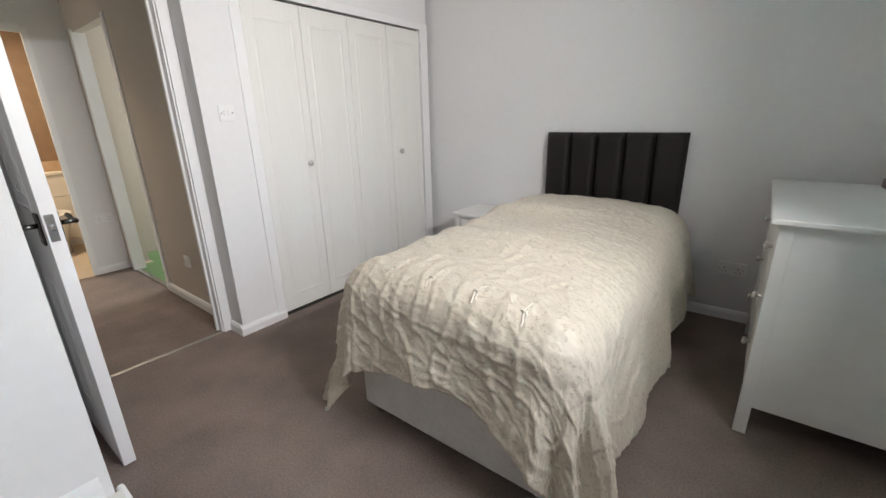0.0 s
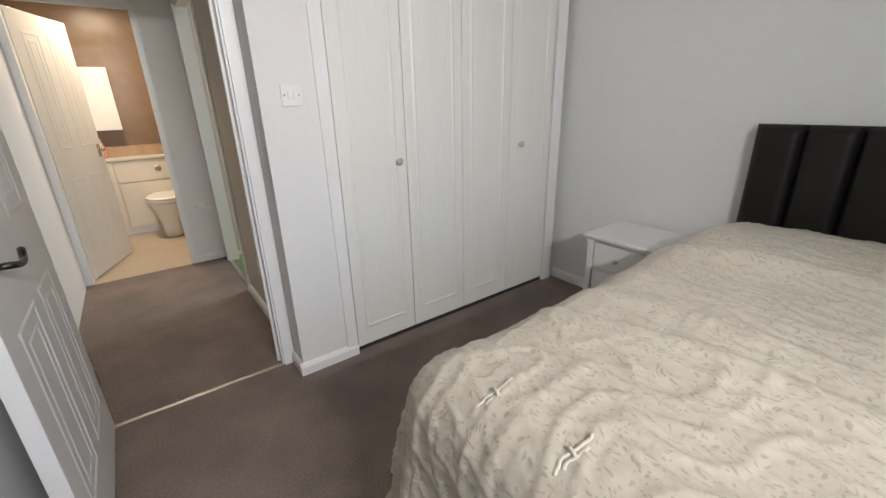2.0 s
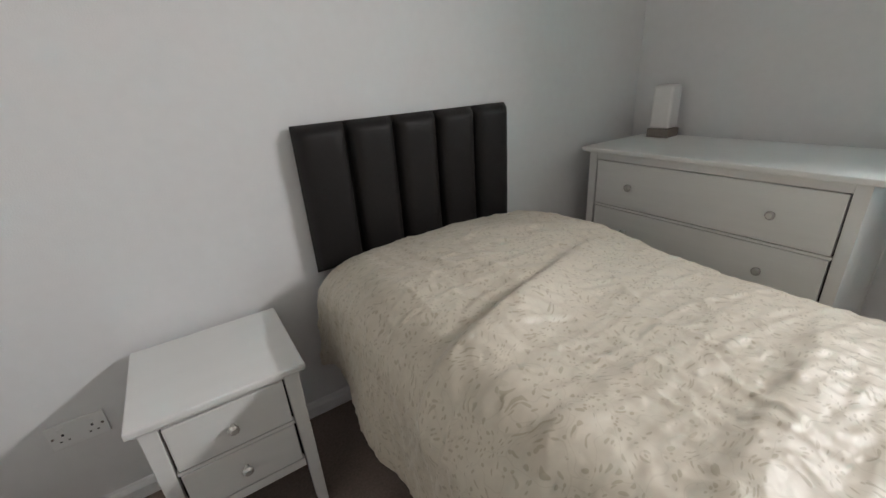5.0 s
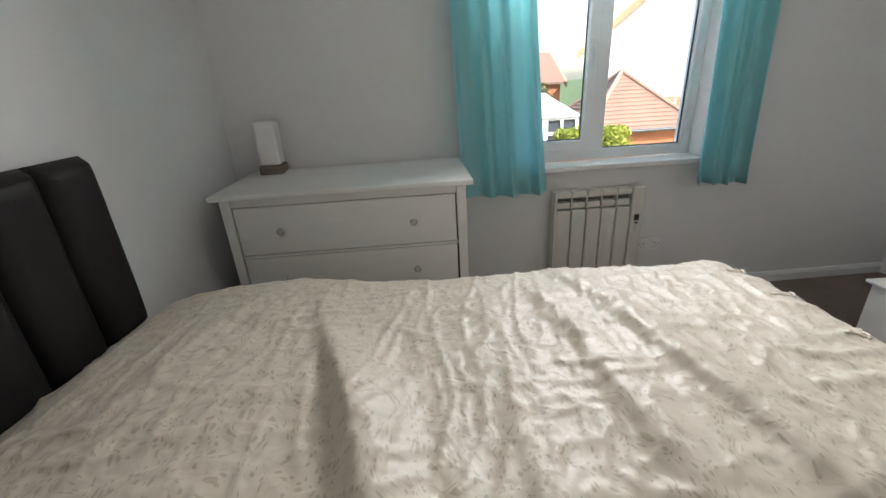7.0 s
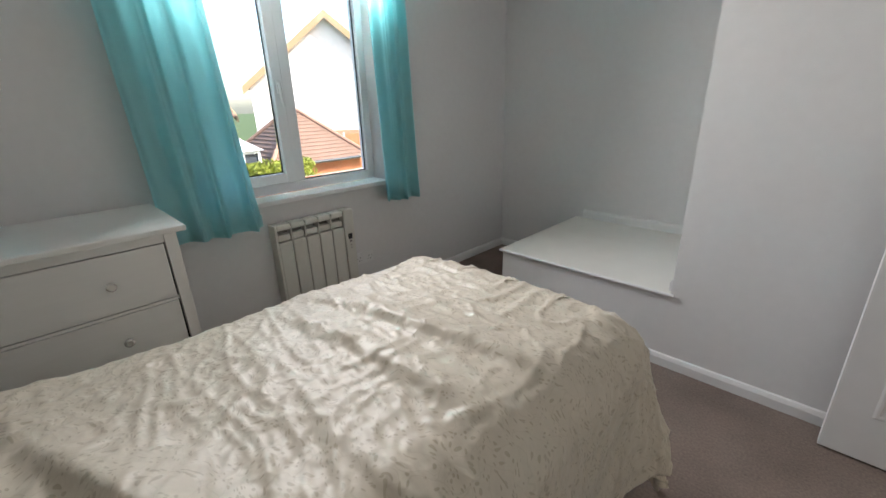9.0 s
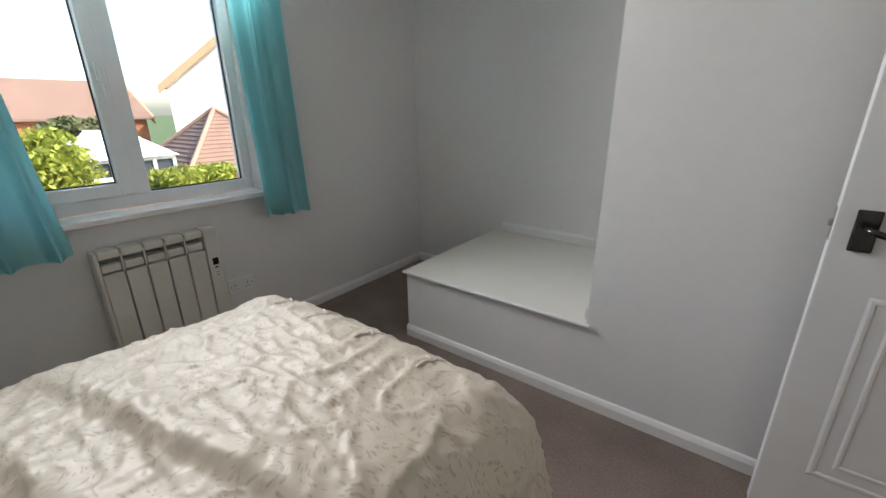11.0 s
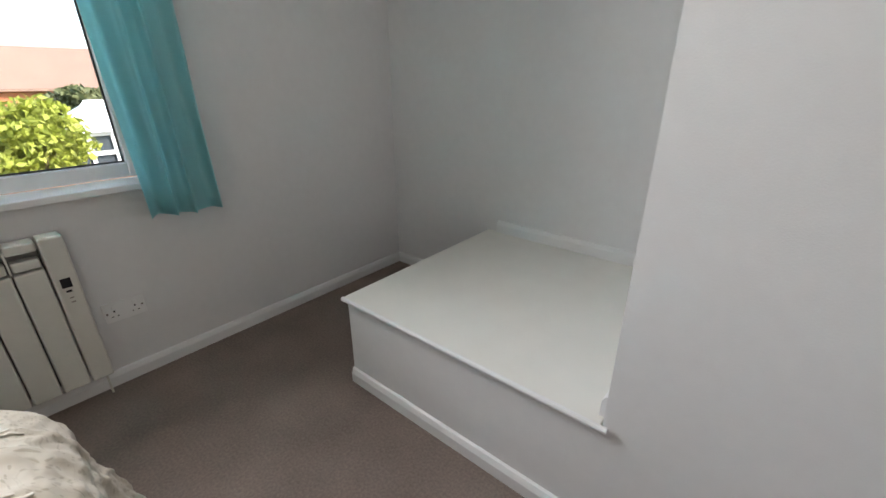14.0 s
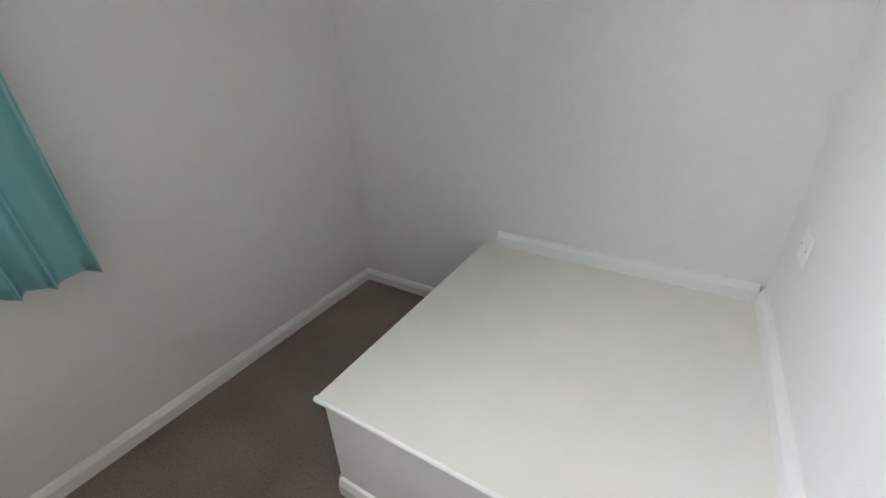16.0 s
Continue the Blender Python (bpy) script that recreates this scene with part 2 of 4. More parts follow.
def tube(bm, pts, r, n=8, flat=1.0):
    """One continuous round or flattened cord through the points."""
    pts = [Vector(p) for p in pts]
    rings = []
    for k, p in enumerate(pts):
        d = (pts[min(k + 1, len(pts) - 1)] - pts[max(k - 1, 0)]).normalized()
        side = d.cross(Vector((0, 0, 1)))
        side = side.normalized() if side.length > 1e-4 else Vector((1, 0, 0))
        up = side.cross(d)
        rings.append([bm.verts.new(p + side * r * math.cos(2 * math.pi * j / n) + up * r * flat * math.sin(2 * math.pi * j / n)) for j in range(n)])
    for a, b in zip(rings, rings[1:]):
        for j in range(n):
            bm.faces.new((a[j], a[(j + 1) % n], b[(j + 1) % n], b[j]))
    bm.faces.new(rings[0][::-1])
    bm.faces.new(rings[-1])
    bmesh.ops.recalc_face_normals(bm, faces=bm.faces)
    return bm


def lathe(bm, prof, m=None, n=20):
    """Turn a profile of (radius, height) round the z axis."""
    m = m or Matrix()
    rings = []
    for r, z in prof:
        rings.append([bm.verts.new(m @ Vector((r * math.cos(2 * math.pi * k / n), r * math.sin(2 * math.pi * k / n), z))) for k in range(n)])
    for a, b in zip(rings, rings[1:]):
        for k in range(n):
            bm.faces.new((a[k], a[(k + 1) % n], b[(k + 1) % n], b[k]))
    bm.faces.new(rings[-1])
    bm.faces.new(rings[0][::-1])
    return bm


def extrude_profile(bm, prof, a, b, out):
    """Sweep (out, up) profile from a to b; out is the horizontal way out of the wall."""
    a, b, out = Vector(a), Vector(b), Vector(out)
    ra = [bm.verts.new(a + out * o + Vector((0, 0, u))) for o, u in prof]
    rb = [bm.verts.new(b + out * o + Vector((0, 0, u))) for o, u in prof]
    n = len(prof)
    for k in range(n):
        bm.faces.new((ra[k], ra[(k + 1) % n], rb[(k + 1) % n], rb[k]))
    bm.faces.new(ra[::-1])
    bm.faces.new(rb)
    bmesh.ops.recalc_face_normals(bm, faces=bm.faces)
    return bm


def thing(name, x=0.0, y=0.0, z=0.0, label="", category="", group="", turn=0.0):
    ob = new(name)
    ob.empty_display_size = 0.1
    ob.matrix_world = pose(x, y, z, 0, 0, turn)
    return tagged(ob, label, category, group)


def setting(name, bm, material, label, category):
    return tagged(part(name, bm, material), label, category, kind="structure")


# ---- structure ----
E, N, AB, SF, AX, DW, CEIL = 3.075, 0.0, -3.933, -2.90, 1.278, -0.155, 2.36
setting("floor", boxes((DW, E + 0.05, AB - 0.05, 0.05, -0.12, 0.0)), M_CARPET, "taupe brown short-pile bedroom carpet, lightly marked", "carpet")
setting("hall_floor", boxes((-2.19, DW, -2.95, -1.9, -0.12, -0.002)), M_CARPET, "taupe brown landing carpet", "carpet")
setting("bathroom_floor", boxes((-3.9, -2.19, -3.3, -1.75, -0.12, -0.003)), M_VINYL, "beige vinyl bathroom floor", "floor")
setting("study_floor", boxes((-2.6, -0.9, -1.9, 0.6, -0.12, -0.004)), M_GREEN, "green carpet in the room off the landing", "carpet")
setting("ceiling", boxes((-3.95, E + 0.25, AB - 0.1, 0.65, CEIL, CEIL + 0.12)), M_CEIL, "plain white painted ceiling", "ceiling")
setting("wall_north", boxes((-0.75, E + 0.25, 0.0, 0.12, -0.1, CEIL)), M_WALL, "matt white wall behind the bed", "wall")
WY0, WY1, WZ0, WZ1 = -2.565, -1.37, 0.838, 2.06
setting("wall_east", boxes((E, E + 0.25, WY1, 0.0, -0.1, CEIL), (E, E + 0.25, AB, WY0, -0.1, CEIL),
                           (E, E + 0.25, WY0, WY1, -0.1, WZ0 - 0.03), (E, E + 0.25, WY0, WY1, WZ1, CEIL)), M_WALL, "matt white wall with the window opening", "wall")
setting("wall_alcove", boxes((AX - 0.1, E + 0.25, AB - 0.1, AB, -0.1, CEIL)), M_WALL, "matt white wall at the back of the alcove", "wall")
setting("wall_south", boxes((DW - 0.1, AX, SF - 0.1, SF, -0.1, CEIL), (AX - 0.1, AX, AB, SF - 0.1, -0.1, CEIL)), M_WALL, "matt white wall with the alcove corner", "wall")
DY0, DY1, DZ = -2.815, -2.003, 2.0
WRD0, WRD1, WRZ = -1.665, -0.135, 1.985
setting("wall_west", boxes((-0.1, 0.0, -1.967, WRD0 - 0.06, -0.1, CEIL), (-0.1, 0.0, WRD0 - 0.06, WRD1 + 0.09, WRZ + 0.05, CEIL),
                           (DW - 0.1, -0.1, -1.967, -1.867, -0.1, CEIL),
                           (DW - 0.1, DW, DY1 + 0.003, -1.967, -0.1, CEIL), (DW - 0.1, DW, DY0, DY1 + 0.003, DZ + 0.003, CEIL),
                           (DW - 0.1, DW, SF, DY0 - 0.003, -0.1, CEIL)), M_WALL, "white wall holding the doorway and light switch", "wall")
setting("wardrobe_recess", boxes((-0.75, -0.65, -1.8, 0.0, -0.1, CEIL), (-0.65, -0.1, -1.867, -1.8, -0.1, CEIL)), M_WALL, "inside of the built-in wardrobe", "wall")
setting("hall_wall_north", boxes((-1.26, DW - 0.1, -1.94, -1.87, -0.1, CEIL), (-2.05, -1.26, -1.94, -1.87, 2.0, CEIL), (-2.2, -2.05, -1.94, -1.87, -0.1, CEIL)), M_HALLWALL, "beige painted landing wall", "wall")
setting("hall_wall_west", boxes((-2.28, -2.2, -2.19, -1.94, -0.1, CEIL), (-2.28, -2.2, -2.90, -2.19, 2.0, CEIL), (-2.28, -2.2, -2.95, -2.90, -0.1, CEIL)), M_WALL, "white landing wall beside the bathroom door", "wall")
setting("hall_wall_south", boxes((-2.28, DW - 0.1, -3.05, -2.95, -0.1, CEIL)), M_WALL, "white landing wall", "wall")
setting("bathroom_wall_west", boxes((-3.95, -3.85, -3.35, -1.7, -0.1, CEIL)), M_BROWNTILE, "brown bathroom wall", "wall")
setting("bathroom_wall_north", boxes((-3.85, -2.28, -1.86, -1.76, -0.1, CEIL)), M_HALLWALL, "beige bathroom side wall", "wall")
setting("bathroom_wall_south", boxes((-3.85, -2.28, -3.35, -3.25, -0.1, CEIL)), M_HALLWALL, "beige bathroom side wall", "wall")
setting("study_wall", boxes((-2.7, -2.6, -1.87, 0.6, -0.1, CEIL), (-2.6, -0.85, 0.5, 0.6, -0.1, CEIL), (-0.85, -0.75, -1.87, 0.5, -0.1, CEIL)), M_HALLWALL, "pale wall of the room off the landing", "wall")

SKIRT = [(0, 0), (0.018, 0), (0.018, 0.044), (0.013, 0.055), (0.009, 0.062), (0, 0.066)]


def skirting(a, b, out, z=0.0):
    bm = extrude_profile(bmesh.new(), SKIRT, (*a, z), (*b, z), (*out, 0))
    return setting("baseboard", bm, M_TRIM, "white gloss moulded skirting board", "skirting")


skirting((0.0, 0), (E, 0), (0, -1))
skirting((E, AB + 0.018), (E, -0.018), (-1, 0))
skirting((2.31, AB), (E, AB), (0, 1))
skirting((AX + 0.018, AB), (2.25, AB), (0, 1), 0.410)
skirting((AX, AB + 0.018), (AX, SF - 0.02), (1, 0), 0.410)
skirting((DW, SF), (2.30, SF), (0, 1))
skirting((2.30, AB), (2.30, SF), (1, 0))
skirting((0, -1.985), (0, WRD0), (1, 0))
skirting((DW, -1.967), (0.0, -1.967), (0, -1))
skirting((-1.26, -1.94), (DW - 0.1, -1.94), (0, -1))
skirting((-2.2, -2.19), (-2.2, -1.958), (1, 0))

# boxed-in stair head in the alcove
bulk = thing("stair_bulkhead", 1.78, -3.41, 0, "white boxed-in stair bulkhead with painted board top", "built-in box")
bm = bmesh.new()
box(bm, AX, 2.30, AB, SF, 0.0, 0.390)
b = part("body", bm, M_WALL, bulk)
b.matrix_parent_inverse = bulk.matrix_world.inverted()
bm = bmesh.new()
box(bm, AX + 0.002, 2.312, AB + 0.001, SF + 0.014, 0.390, 0.410, bevel=0.004)
b = part("top_board", bm, M_BOX, bulk, "cream-white painted board")
b.matrix_parent_inverse = bulk.matrix_world.inverted()
bm = bmesh.new()
rod(bm, (AX - 0.015, SF + 0.014, 0.402), (2.314, SF + 0.014, 0.402), 0.009, n=10)
b = part("nosing", bm, M_TRIM, bulk)
b.matrix_parent_inverse = bulk.matrix_world.inverted()


def socket_plate(label, face, pos, double=True, name="wall_socket", switch=False, blank=False):
    """face: turn about z so that local +y points out of the wall."""
    th = thing(name, *pos, label, "switch" if switch else "socket", turn=face)
    w = 0.073 if double else 0.043
    part("plate", boxes((-w, w, 0, 0.008, -0.043, 0.043), bevel=0.003), M_PLASTIC, th)
    if switch:
        for sx in (-0.011, 0.011):
            part("rocker", boxes((sx - 0.007, sx + 0.007, 0.006, 0.013, -0.014, 0.014), bevel=0.002), M_PLASTIC, th)
    elif not blank:
        for sx in ((-0.036, 0.036) if double else (0,)):
            part("rocker", boxes((sx - 0.007, sx + 0.007, 0.007, 0.012, 0.014, 0.030), bevel=0.002), M_PLASTIC, th)
            part("pin_holes", boxes((sx - 0.003, sx + 0.003, 0.007, 0.0088, 0.0, 0.008), (sx - 0.013, sx - 0.007, 0.007, 0.0088, -0.02, -0.016), (sx + 0.007, sx + 0.013, 0.007, 0.0088, -0.02, -0.016)), M_SEAL, th)
    for sx in (-w + 0.012, w - 0.012):
        part("screw", lathe(bmesh.new(), [(0.004, 0), (0.004, 0.002)], Matrix.Translation((sx, 0.007, 0)) @ Matrix.Rotation(-math.pi / 2, 4, "X"), 10), M_CHROME, th)
    return th


socket_plate("white plastic two-gang light switch on the wall", -90, (0.0, -1.835, 1.345), double=False, name="light_switch", switch=True)
socket_plate("white plastic double socket low on the wall beside the radiator", 90, (E, -2.33, 0.325))
socket_plate("white plastic double socket behind the bedside table", 180, (0.33, 0.0, 0.35))
socket_plate("white plastic double socket between bed and dresser", 180, (2.40, 0.0, 0.34))
socket_plate("white single blank plate on the alcove wall", -90, (AX, -3.69, 0.73), double=False, name="blank_plate", blank=True)
socket_plate("white plastic socket low on the landing wall", -90, (-2.2, -2.04, 0.5))
socket_plate("white plastic socket on the beige landing wall", 180, (-0.75, -1.94, 0.34), double=False)

# bedroom doorway: lining, architrave, threshold
setting("door_frame", boxes((DW - 0.10, DW, DY1 - 0.03, DY1, 0, DZ), (DW - 0.10, DW, DY0, DY0 + 0.03, 0, DZ), (DW - 0.10, DW, DY0 + 0.03, DY1 - 0.03, DZ - 0.03, DZ),
                            (DW - 0.065, DW - 0.045, DY1 - 0.042, DY1 - 0.03, 0, DZ - 0.03), (DW, DW + 0.016, DY1 - 0.022, DY1 + 0.033, 0, DZ + 0.05), (DW, DW + 0.016, DY0 - 0.055, DY0 + 0.01, 0, DZ + 0.05),
                            (DW, DW + 0.016, DY0 + 0.01, DY1 - 0.022, DZ - 0.012, DZ + 0.05)), M_TRIM, "white gloss door lining and architrave", "door frame")
setting("threshold_strip", boxes((DW - 0.012, DW + 0.012, DY0 + 0.03, DY1 - 0.03, 0.0, 0.005), bevel=0.002), M_STRIP, "thin metal carpet strip in the doorway", "threshold")
setting("strike_plate", boxes((DW - 0.04, DW - 0.015, DY1 - 0.032, DY1 - 0.0295, 0.96, 1.04)), M_CHROME, "small metal strike plate in the door lining", "strike plate")
setting("hall_door_frame", boxes((-2.215, -2.185, -2.22, -2.18, 0, 2.02), (-2.2, -2.185, -2.94, -2.90, 0, 2.02), (-2.2, -2.185, -2.90, -2.22, 1.98, 2.04)), M_TRIM, "white gloss bathroom door frame", "door frame")
setting("study_door_frame", boxes((-1.27, -1.22, -1.952, -1.86, 0, 2.02), (-2.09, -2.04, -1.952, -1.86, 0, 2.02)), M_TRIM, "white gloss frame of the room off the landing", "door frame")
setting("study_threshold", boxes((-2.04, -1.27, -1.945, -1.915, -0.002, 0.004)), M_CHROME, "metal carpet strip", "threshold")


def moulding_frame(bm, u0, u1, z0, z1, put, w=0.014, d=0.006):
    """A raised rectangular moulding; put maps (u, depth, z) to the mesh."""
    rings = []
    for k, h in ((0.0, 0.0), (w * 0.35, d), (w * 0.7, d), (w, -d * 0.3)):
        rings.append([bm.verts.new(put(*p)) for p in ((u0 + k, h, z0 + k), (u1 - k, h, z0 + k), (u1 - k, h, z1 - k), (u0 + k, h, z1 - k))])
    for a, b in zip(rings, rings[1:]):
        for j in range(4):
            bm.faces.new((a[j], a[(j + 1) % 4], b[(j + 1) % 4], b[j]))
    return bm


def lever(parent, sgn, material, x, y, z, name="lever_handle", way=-1):
    """Backplate and curved lever on one face; sgn is the way out of the door along y."""
    h = part(name, boxes((x - 0.024, x + 0.024, min(y, y + sgn * 0.008), max(y, y + sgn * 0.008), z - 0.055, z + 0.055), bevel=0.004), material, parent, "dark metal lever handle on a rectangular plate")
    bm = bmesh.new()
    pts = [Vector((x, y, z + 0.012)), Vector((x, y + sgn * 0.035, z + 0.012))] + [Vector((x + way * 0.115 * k / 8, y + sgn * (0.05 + 0.006 * math.sin(k / 8 * math.pi)), z + 0.012 - 0.012 * math.sin(k / 8 * math.pi) + 0.006 * (k / 8) ** 2)) for k in range(9)]
    tube(bm, pts, 0.0085, 10)
    part("lever", bm, material, h, smooth=True)


def panel_door(name, length, height, label, handle_mat):
    """A moulded four-panel door: hinge at the origin, the leaf runs along +x, thickness 0.042 in y."""
    th = thing(name, label=label, category="door")
    T = 0.042
    bm = bmesh.new()
    box(bm, 0, length, 0, T, 0.008, height, bevel=0.002)
    leaf = part("leaf", bm, M_TRIM, th)
    for s in (1, -1):
        y0 = T if s > 0 else 0
        for u0, u1 in ((0.11, length / 2 - 0.045), (length / 2 + 0.045, length - 0.11)):
            for z0, z1 in ((0.20, 0.80), (1.02, height - 0.13)):
                bm = bmesh.new()
                moulding_frame(bm, u0, u1, z0, z1, lambda u, h, z: Vector((u, y0 + s * h, z)), 0.022, 0.0025)
                moulding_frame(bm, u0 + 0.05, u1 - 0.05, z0 + 0.05, z1 - 0.05, lambda u, h, z: Vector((u, y0 + s * h, z)), 0.018, 0.002)
                bmesh.ops.recalc_face_normals(bm, faces=bm.faces)
                part("panel_moulding", bm, M_TRIM, th)
        lever(th, s, handle_mat, length - 0.06, y0, 0.972)
    part("latch_plate", boxes((length, length + 0.002, 0.006, 0.030, 0.935, 1.025)), M_CHROME, th, "chrome latch plate")
    part("latch_bolt", boxes((length + 0.001, length + 0.010, 0.012, 0.024, 0.972, 0.99), bevel=0.002), M_CHROME, th)
    for z in (0.22, 1.75):
        part("hinge", rod(bmesh.new(), (0, T, z), (0, T, z + 0.08), 0.006), M_CHROME, th)
    return th


room_door = panel_door("door_bedroom", 0.79, 1.965, "white moulded panel door standing open into the bedroom", M_DARKMETAL)
room_door.matrix_world = pose(DW + 0.005, -2.795, 0, 0, 0, 0.4)
bath_door = panel_door("door_bathroom", 0.70, 1.965, "white panel door standing open into the bathroom", M_CHROME)
bath_door.matrix_world = pose(-2.29, -2.895, 0, 0, 0, 158)

# ---- built-in wardrobe ----
ward = thing("built_in_wardrobe", 0, -0.9, 0, "white built-in wardrobe with four tall bifold doors, closed", "wardrobe")
W4 = (WRD1 - WRD0 - 0.012) / 4


def in_ward(ob):
    ob.matrix_parent_inverse = ward.matrix_world.inverted()
    return ob


in_ward(part("frame", boxes((-0.1, 0.012, WRD0 - 0.06, WRD0, 0.0, WRZ + 0.05), (-0.1, 0.012, WRD1, WRD1 + 0.09, 0.0, WRZ + 0.05), (-0.1, 0.012, WRD0, WRD1, WRZ, WRZ + 0.05), bevel=0.003), M_TRIM, ward))
in_ward(part("track", boxes((-0.075, -0.03, WRD0, WRD1, WRZ - 0.012, WRZ)), M_SHADOWGAP, ward, "dark sliding track above the doors"))
# dark strip painting the shade of the gap below the doors
in_ward(part("bottom_gap_shade", boxes((-0.035, -0.012, WRD0, WRD1, 0.0, 0.022)), M_SHADOWGAP, ward))
for k in range(4):
    y0 = WRD0 + 0.006 + k * W4
    bm = bmesh.new()
    box(bm, -0.032, -0.002, y0 + 0.002, y0 + W4 - 0.002, 0.03, WRZ - 0.012, bevel=0.003)
    d = in_ward(part("door", bm, M_WARD, ward))
    bm = bmesh.new()
    put = lambda u, h, z: Vector((-0.002 + h, u, z))
    moulding_frame(bm, y0 + 0.055, y0 + W4 - 0.055, 0.13, WRZ - 0.11, put, 0.022, 0.0035)
    bmesh.ops.recalc_face_normals(bm, faces=bm.faces)
    p = part("panel_moulding", bm, M_WARD, d)
    if k in (0, 3):
        ky, kz = (-1.335, 1.02) if k == 0 else (-0.43, 1.035)
        m = Matrix.Translation((-0.002, ky, kz)) @ Matrix.Rotation(math.pi / 2, 4, "Y")
        part("knob", lathe(bmesh.new(), [(0.008, 0), (0.008, 0.012), (0.017, 0.017), (0.019, 0.026), (0.012, 0.033)], m), M_KNOB, d, "clear faceted knob with a metal base", smooth=True)

# ---- window ----
win = tagged(part("window_1", boxes((3.195, 3.265, WY0, WY0 + 0.052, WZ0, WZ1), (3.195, 3.265, WY1 - 0.052, WY1, WZ0, WZ1), (3.195, 3.265, WY0 + 0.052, WY1 - 0.052, WZ0, WZ0 + 0.058),
                                    (3.195, 3.265, WY0 + 0.052, WY1 - 0.052, WZ1 - 0.055, WZ1), (3.195, 3.265, -2.04, -1.975, WZ0 + 0.058, WZ1 - 0.055), bevel=0.004), M_UPVC),
             "white plastic two-light window with one opening sash", "window", kind="structure")
part("sash", boxes((3.175, 3.235, -1.973, -1.913, 0.898, 2.003), (3.175, 3.235, -1.478, -1.424, 0.898, 2.003), (3.175, 3.235, -1.913, -1.478, 0.898, 0.955), (3.175, 3.235, -1.913, -1.478, 1.945, 2.003), bevel=0.005), M_UPVC, win)
part("gasket", boxes((3.225, 3.231, -2.513, -2.506, 0.896, 2.005), (3.225, 3.231, -2.047, -2.040, 0.896, 2.005), (3.225, 3.231, -2.506, -2.047, 0.896, 0.902), (3.225, 3.231, -2.506, -2.047, 1.999, 2.005)), M_SEAL, win, "black rubber glazing seal")
part("gasket", boxes((3.215, 3.221, -1.913, -1.907, 0.955, 1.945), (3.215, 3.221, -1.484, -1.478, 0.955, 1.945), (3.215, 3.221, -1.907, -1.484, 0.955, 0.960)), M_SEAL, win, "black rubber glazing seal")
for y0, y1, z0, z1 in ((-2.513, -2.04, 0.896, 2.005), (-1.913, -1.478, 0.955, 1.945)):
    g = part("pane", boxes((3.236, 3.240, y0, y1, z0, z1)), M_GLASS, win)
    g.visible_shadow = False
bm = boxes((3.163, 3.175, -1.956, -1.930, 1.40, 1.47), bevel=0.003)
rod(bm, (3.16, -1.943, 1.455), (3.145, -1.943, 1.33), 0.009, 0.007)
part("handle", bm, M_UPVC, win, "white window handle")
setting("window_sill", boxes((3.030, 3.196, WY0 + 0.002, WY1 - 0.002, WZ0 - 0.028, WZ0), bevel=0.005), M_TRIM, "white gloss window sill board", "window sill")


def curtain(y_top, y_bot, z_bot, folds, seed, label):
    rnd = random.Random(seed)
    ph = [rnd.uniform(0, 6.28) for _ in range(4)]
    nu, nv = 150, 36
    bm = bmesh.new()
    rows = []
    for j in range(nv + 1):
        v = j / nv
        z = 2.15 + (z_bot - 2.15) * v
        a0 = y_top[0] + (y_bot[0] - y_top[0]) * v ** 1.3
        a1 = y_top[1] + (y_bot[1] - y_top[1]) * v ** 1.3
        row = []
        for i in range(nu + 1):
            u = i / nu
            w = u + 0.025 * math.sin(2 * math.pi * u * 1.7 + ph[0]) + 0.012 * v * math.sin(5 * u + ph[1])
            amp = 0.022 + 0.016 * v * (0.6 + 0.4 * math.sin(7 * u + ph[2]))
            x = 2.965 + amp * math.sin(2 * math.pi * folds * w + ph[3]) + 0.007 * math.sin(2 * math.pi * folds * 2.3 * w + ph[1])
            y = a0 + (a1 - a0) * u + 0.010 * v * math.cos(2 * math.pi * folds * w + ph[3])
            row.append(bm.verts.new((x, y, z + 0.006 * math.sin(5 * u + ph[0]) * v)))
        rows.append(row)
    for a, b in zip(rows, rows[1:]):
        for i in range(nu):
            bm.faces.new((a[i], a[i + 1], b[i + 1], b[i]))
    hem = [v.co.copy() for v in rows[-1]]
    th = thing("curtain", 2.985, (y_top[0] + y_top[1]) / 2, 2.15, label, "curtain", "pair of curtains")
    p = part("drape", bm, M_CURTAIN, th, smooth=True)
    p.matrix_parent_inverse = th.matrix_world.inverted()
    s = p.modifiers.new("thickness", "SOLIDIFY")
    s.thickness = 0.002
    # turned-up hem, a second layer of cloth with its line of stitching
    bm = bmesh.new()
    strip = [[bm.verts.new(v + Vector((-0.004, 0, dz))) for v in hem] for dz in (-0.003, 0.03, 0.062)]
    for a, b in zip(strip, strip[1:]):
        for i in range(nu):
            bm.faces.new((a[i], b[i], b[i + 1], a[i + 1]))
    p = part("hem", bm, M_CURTAIN, th, smooth=True)
    p.matrix_parent_inverse = th.matrix_world.inverted()
    return th


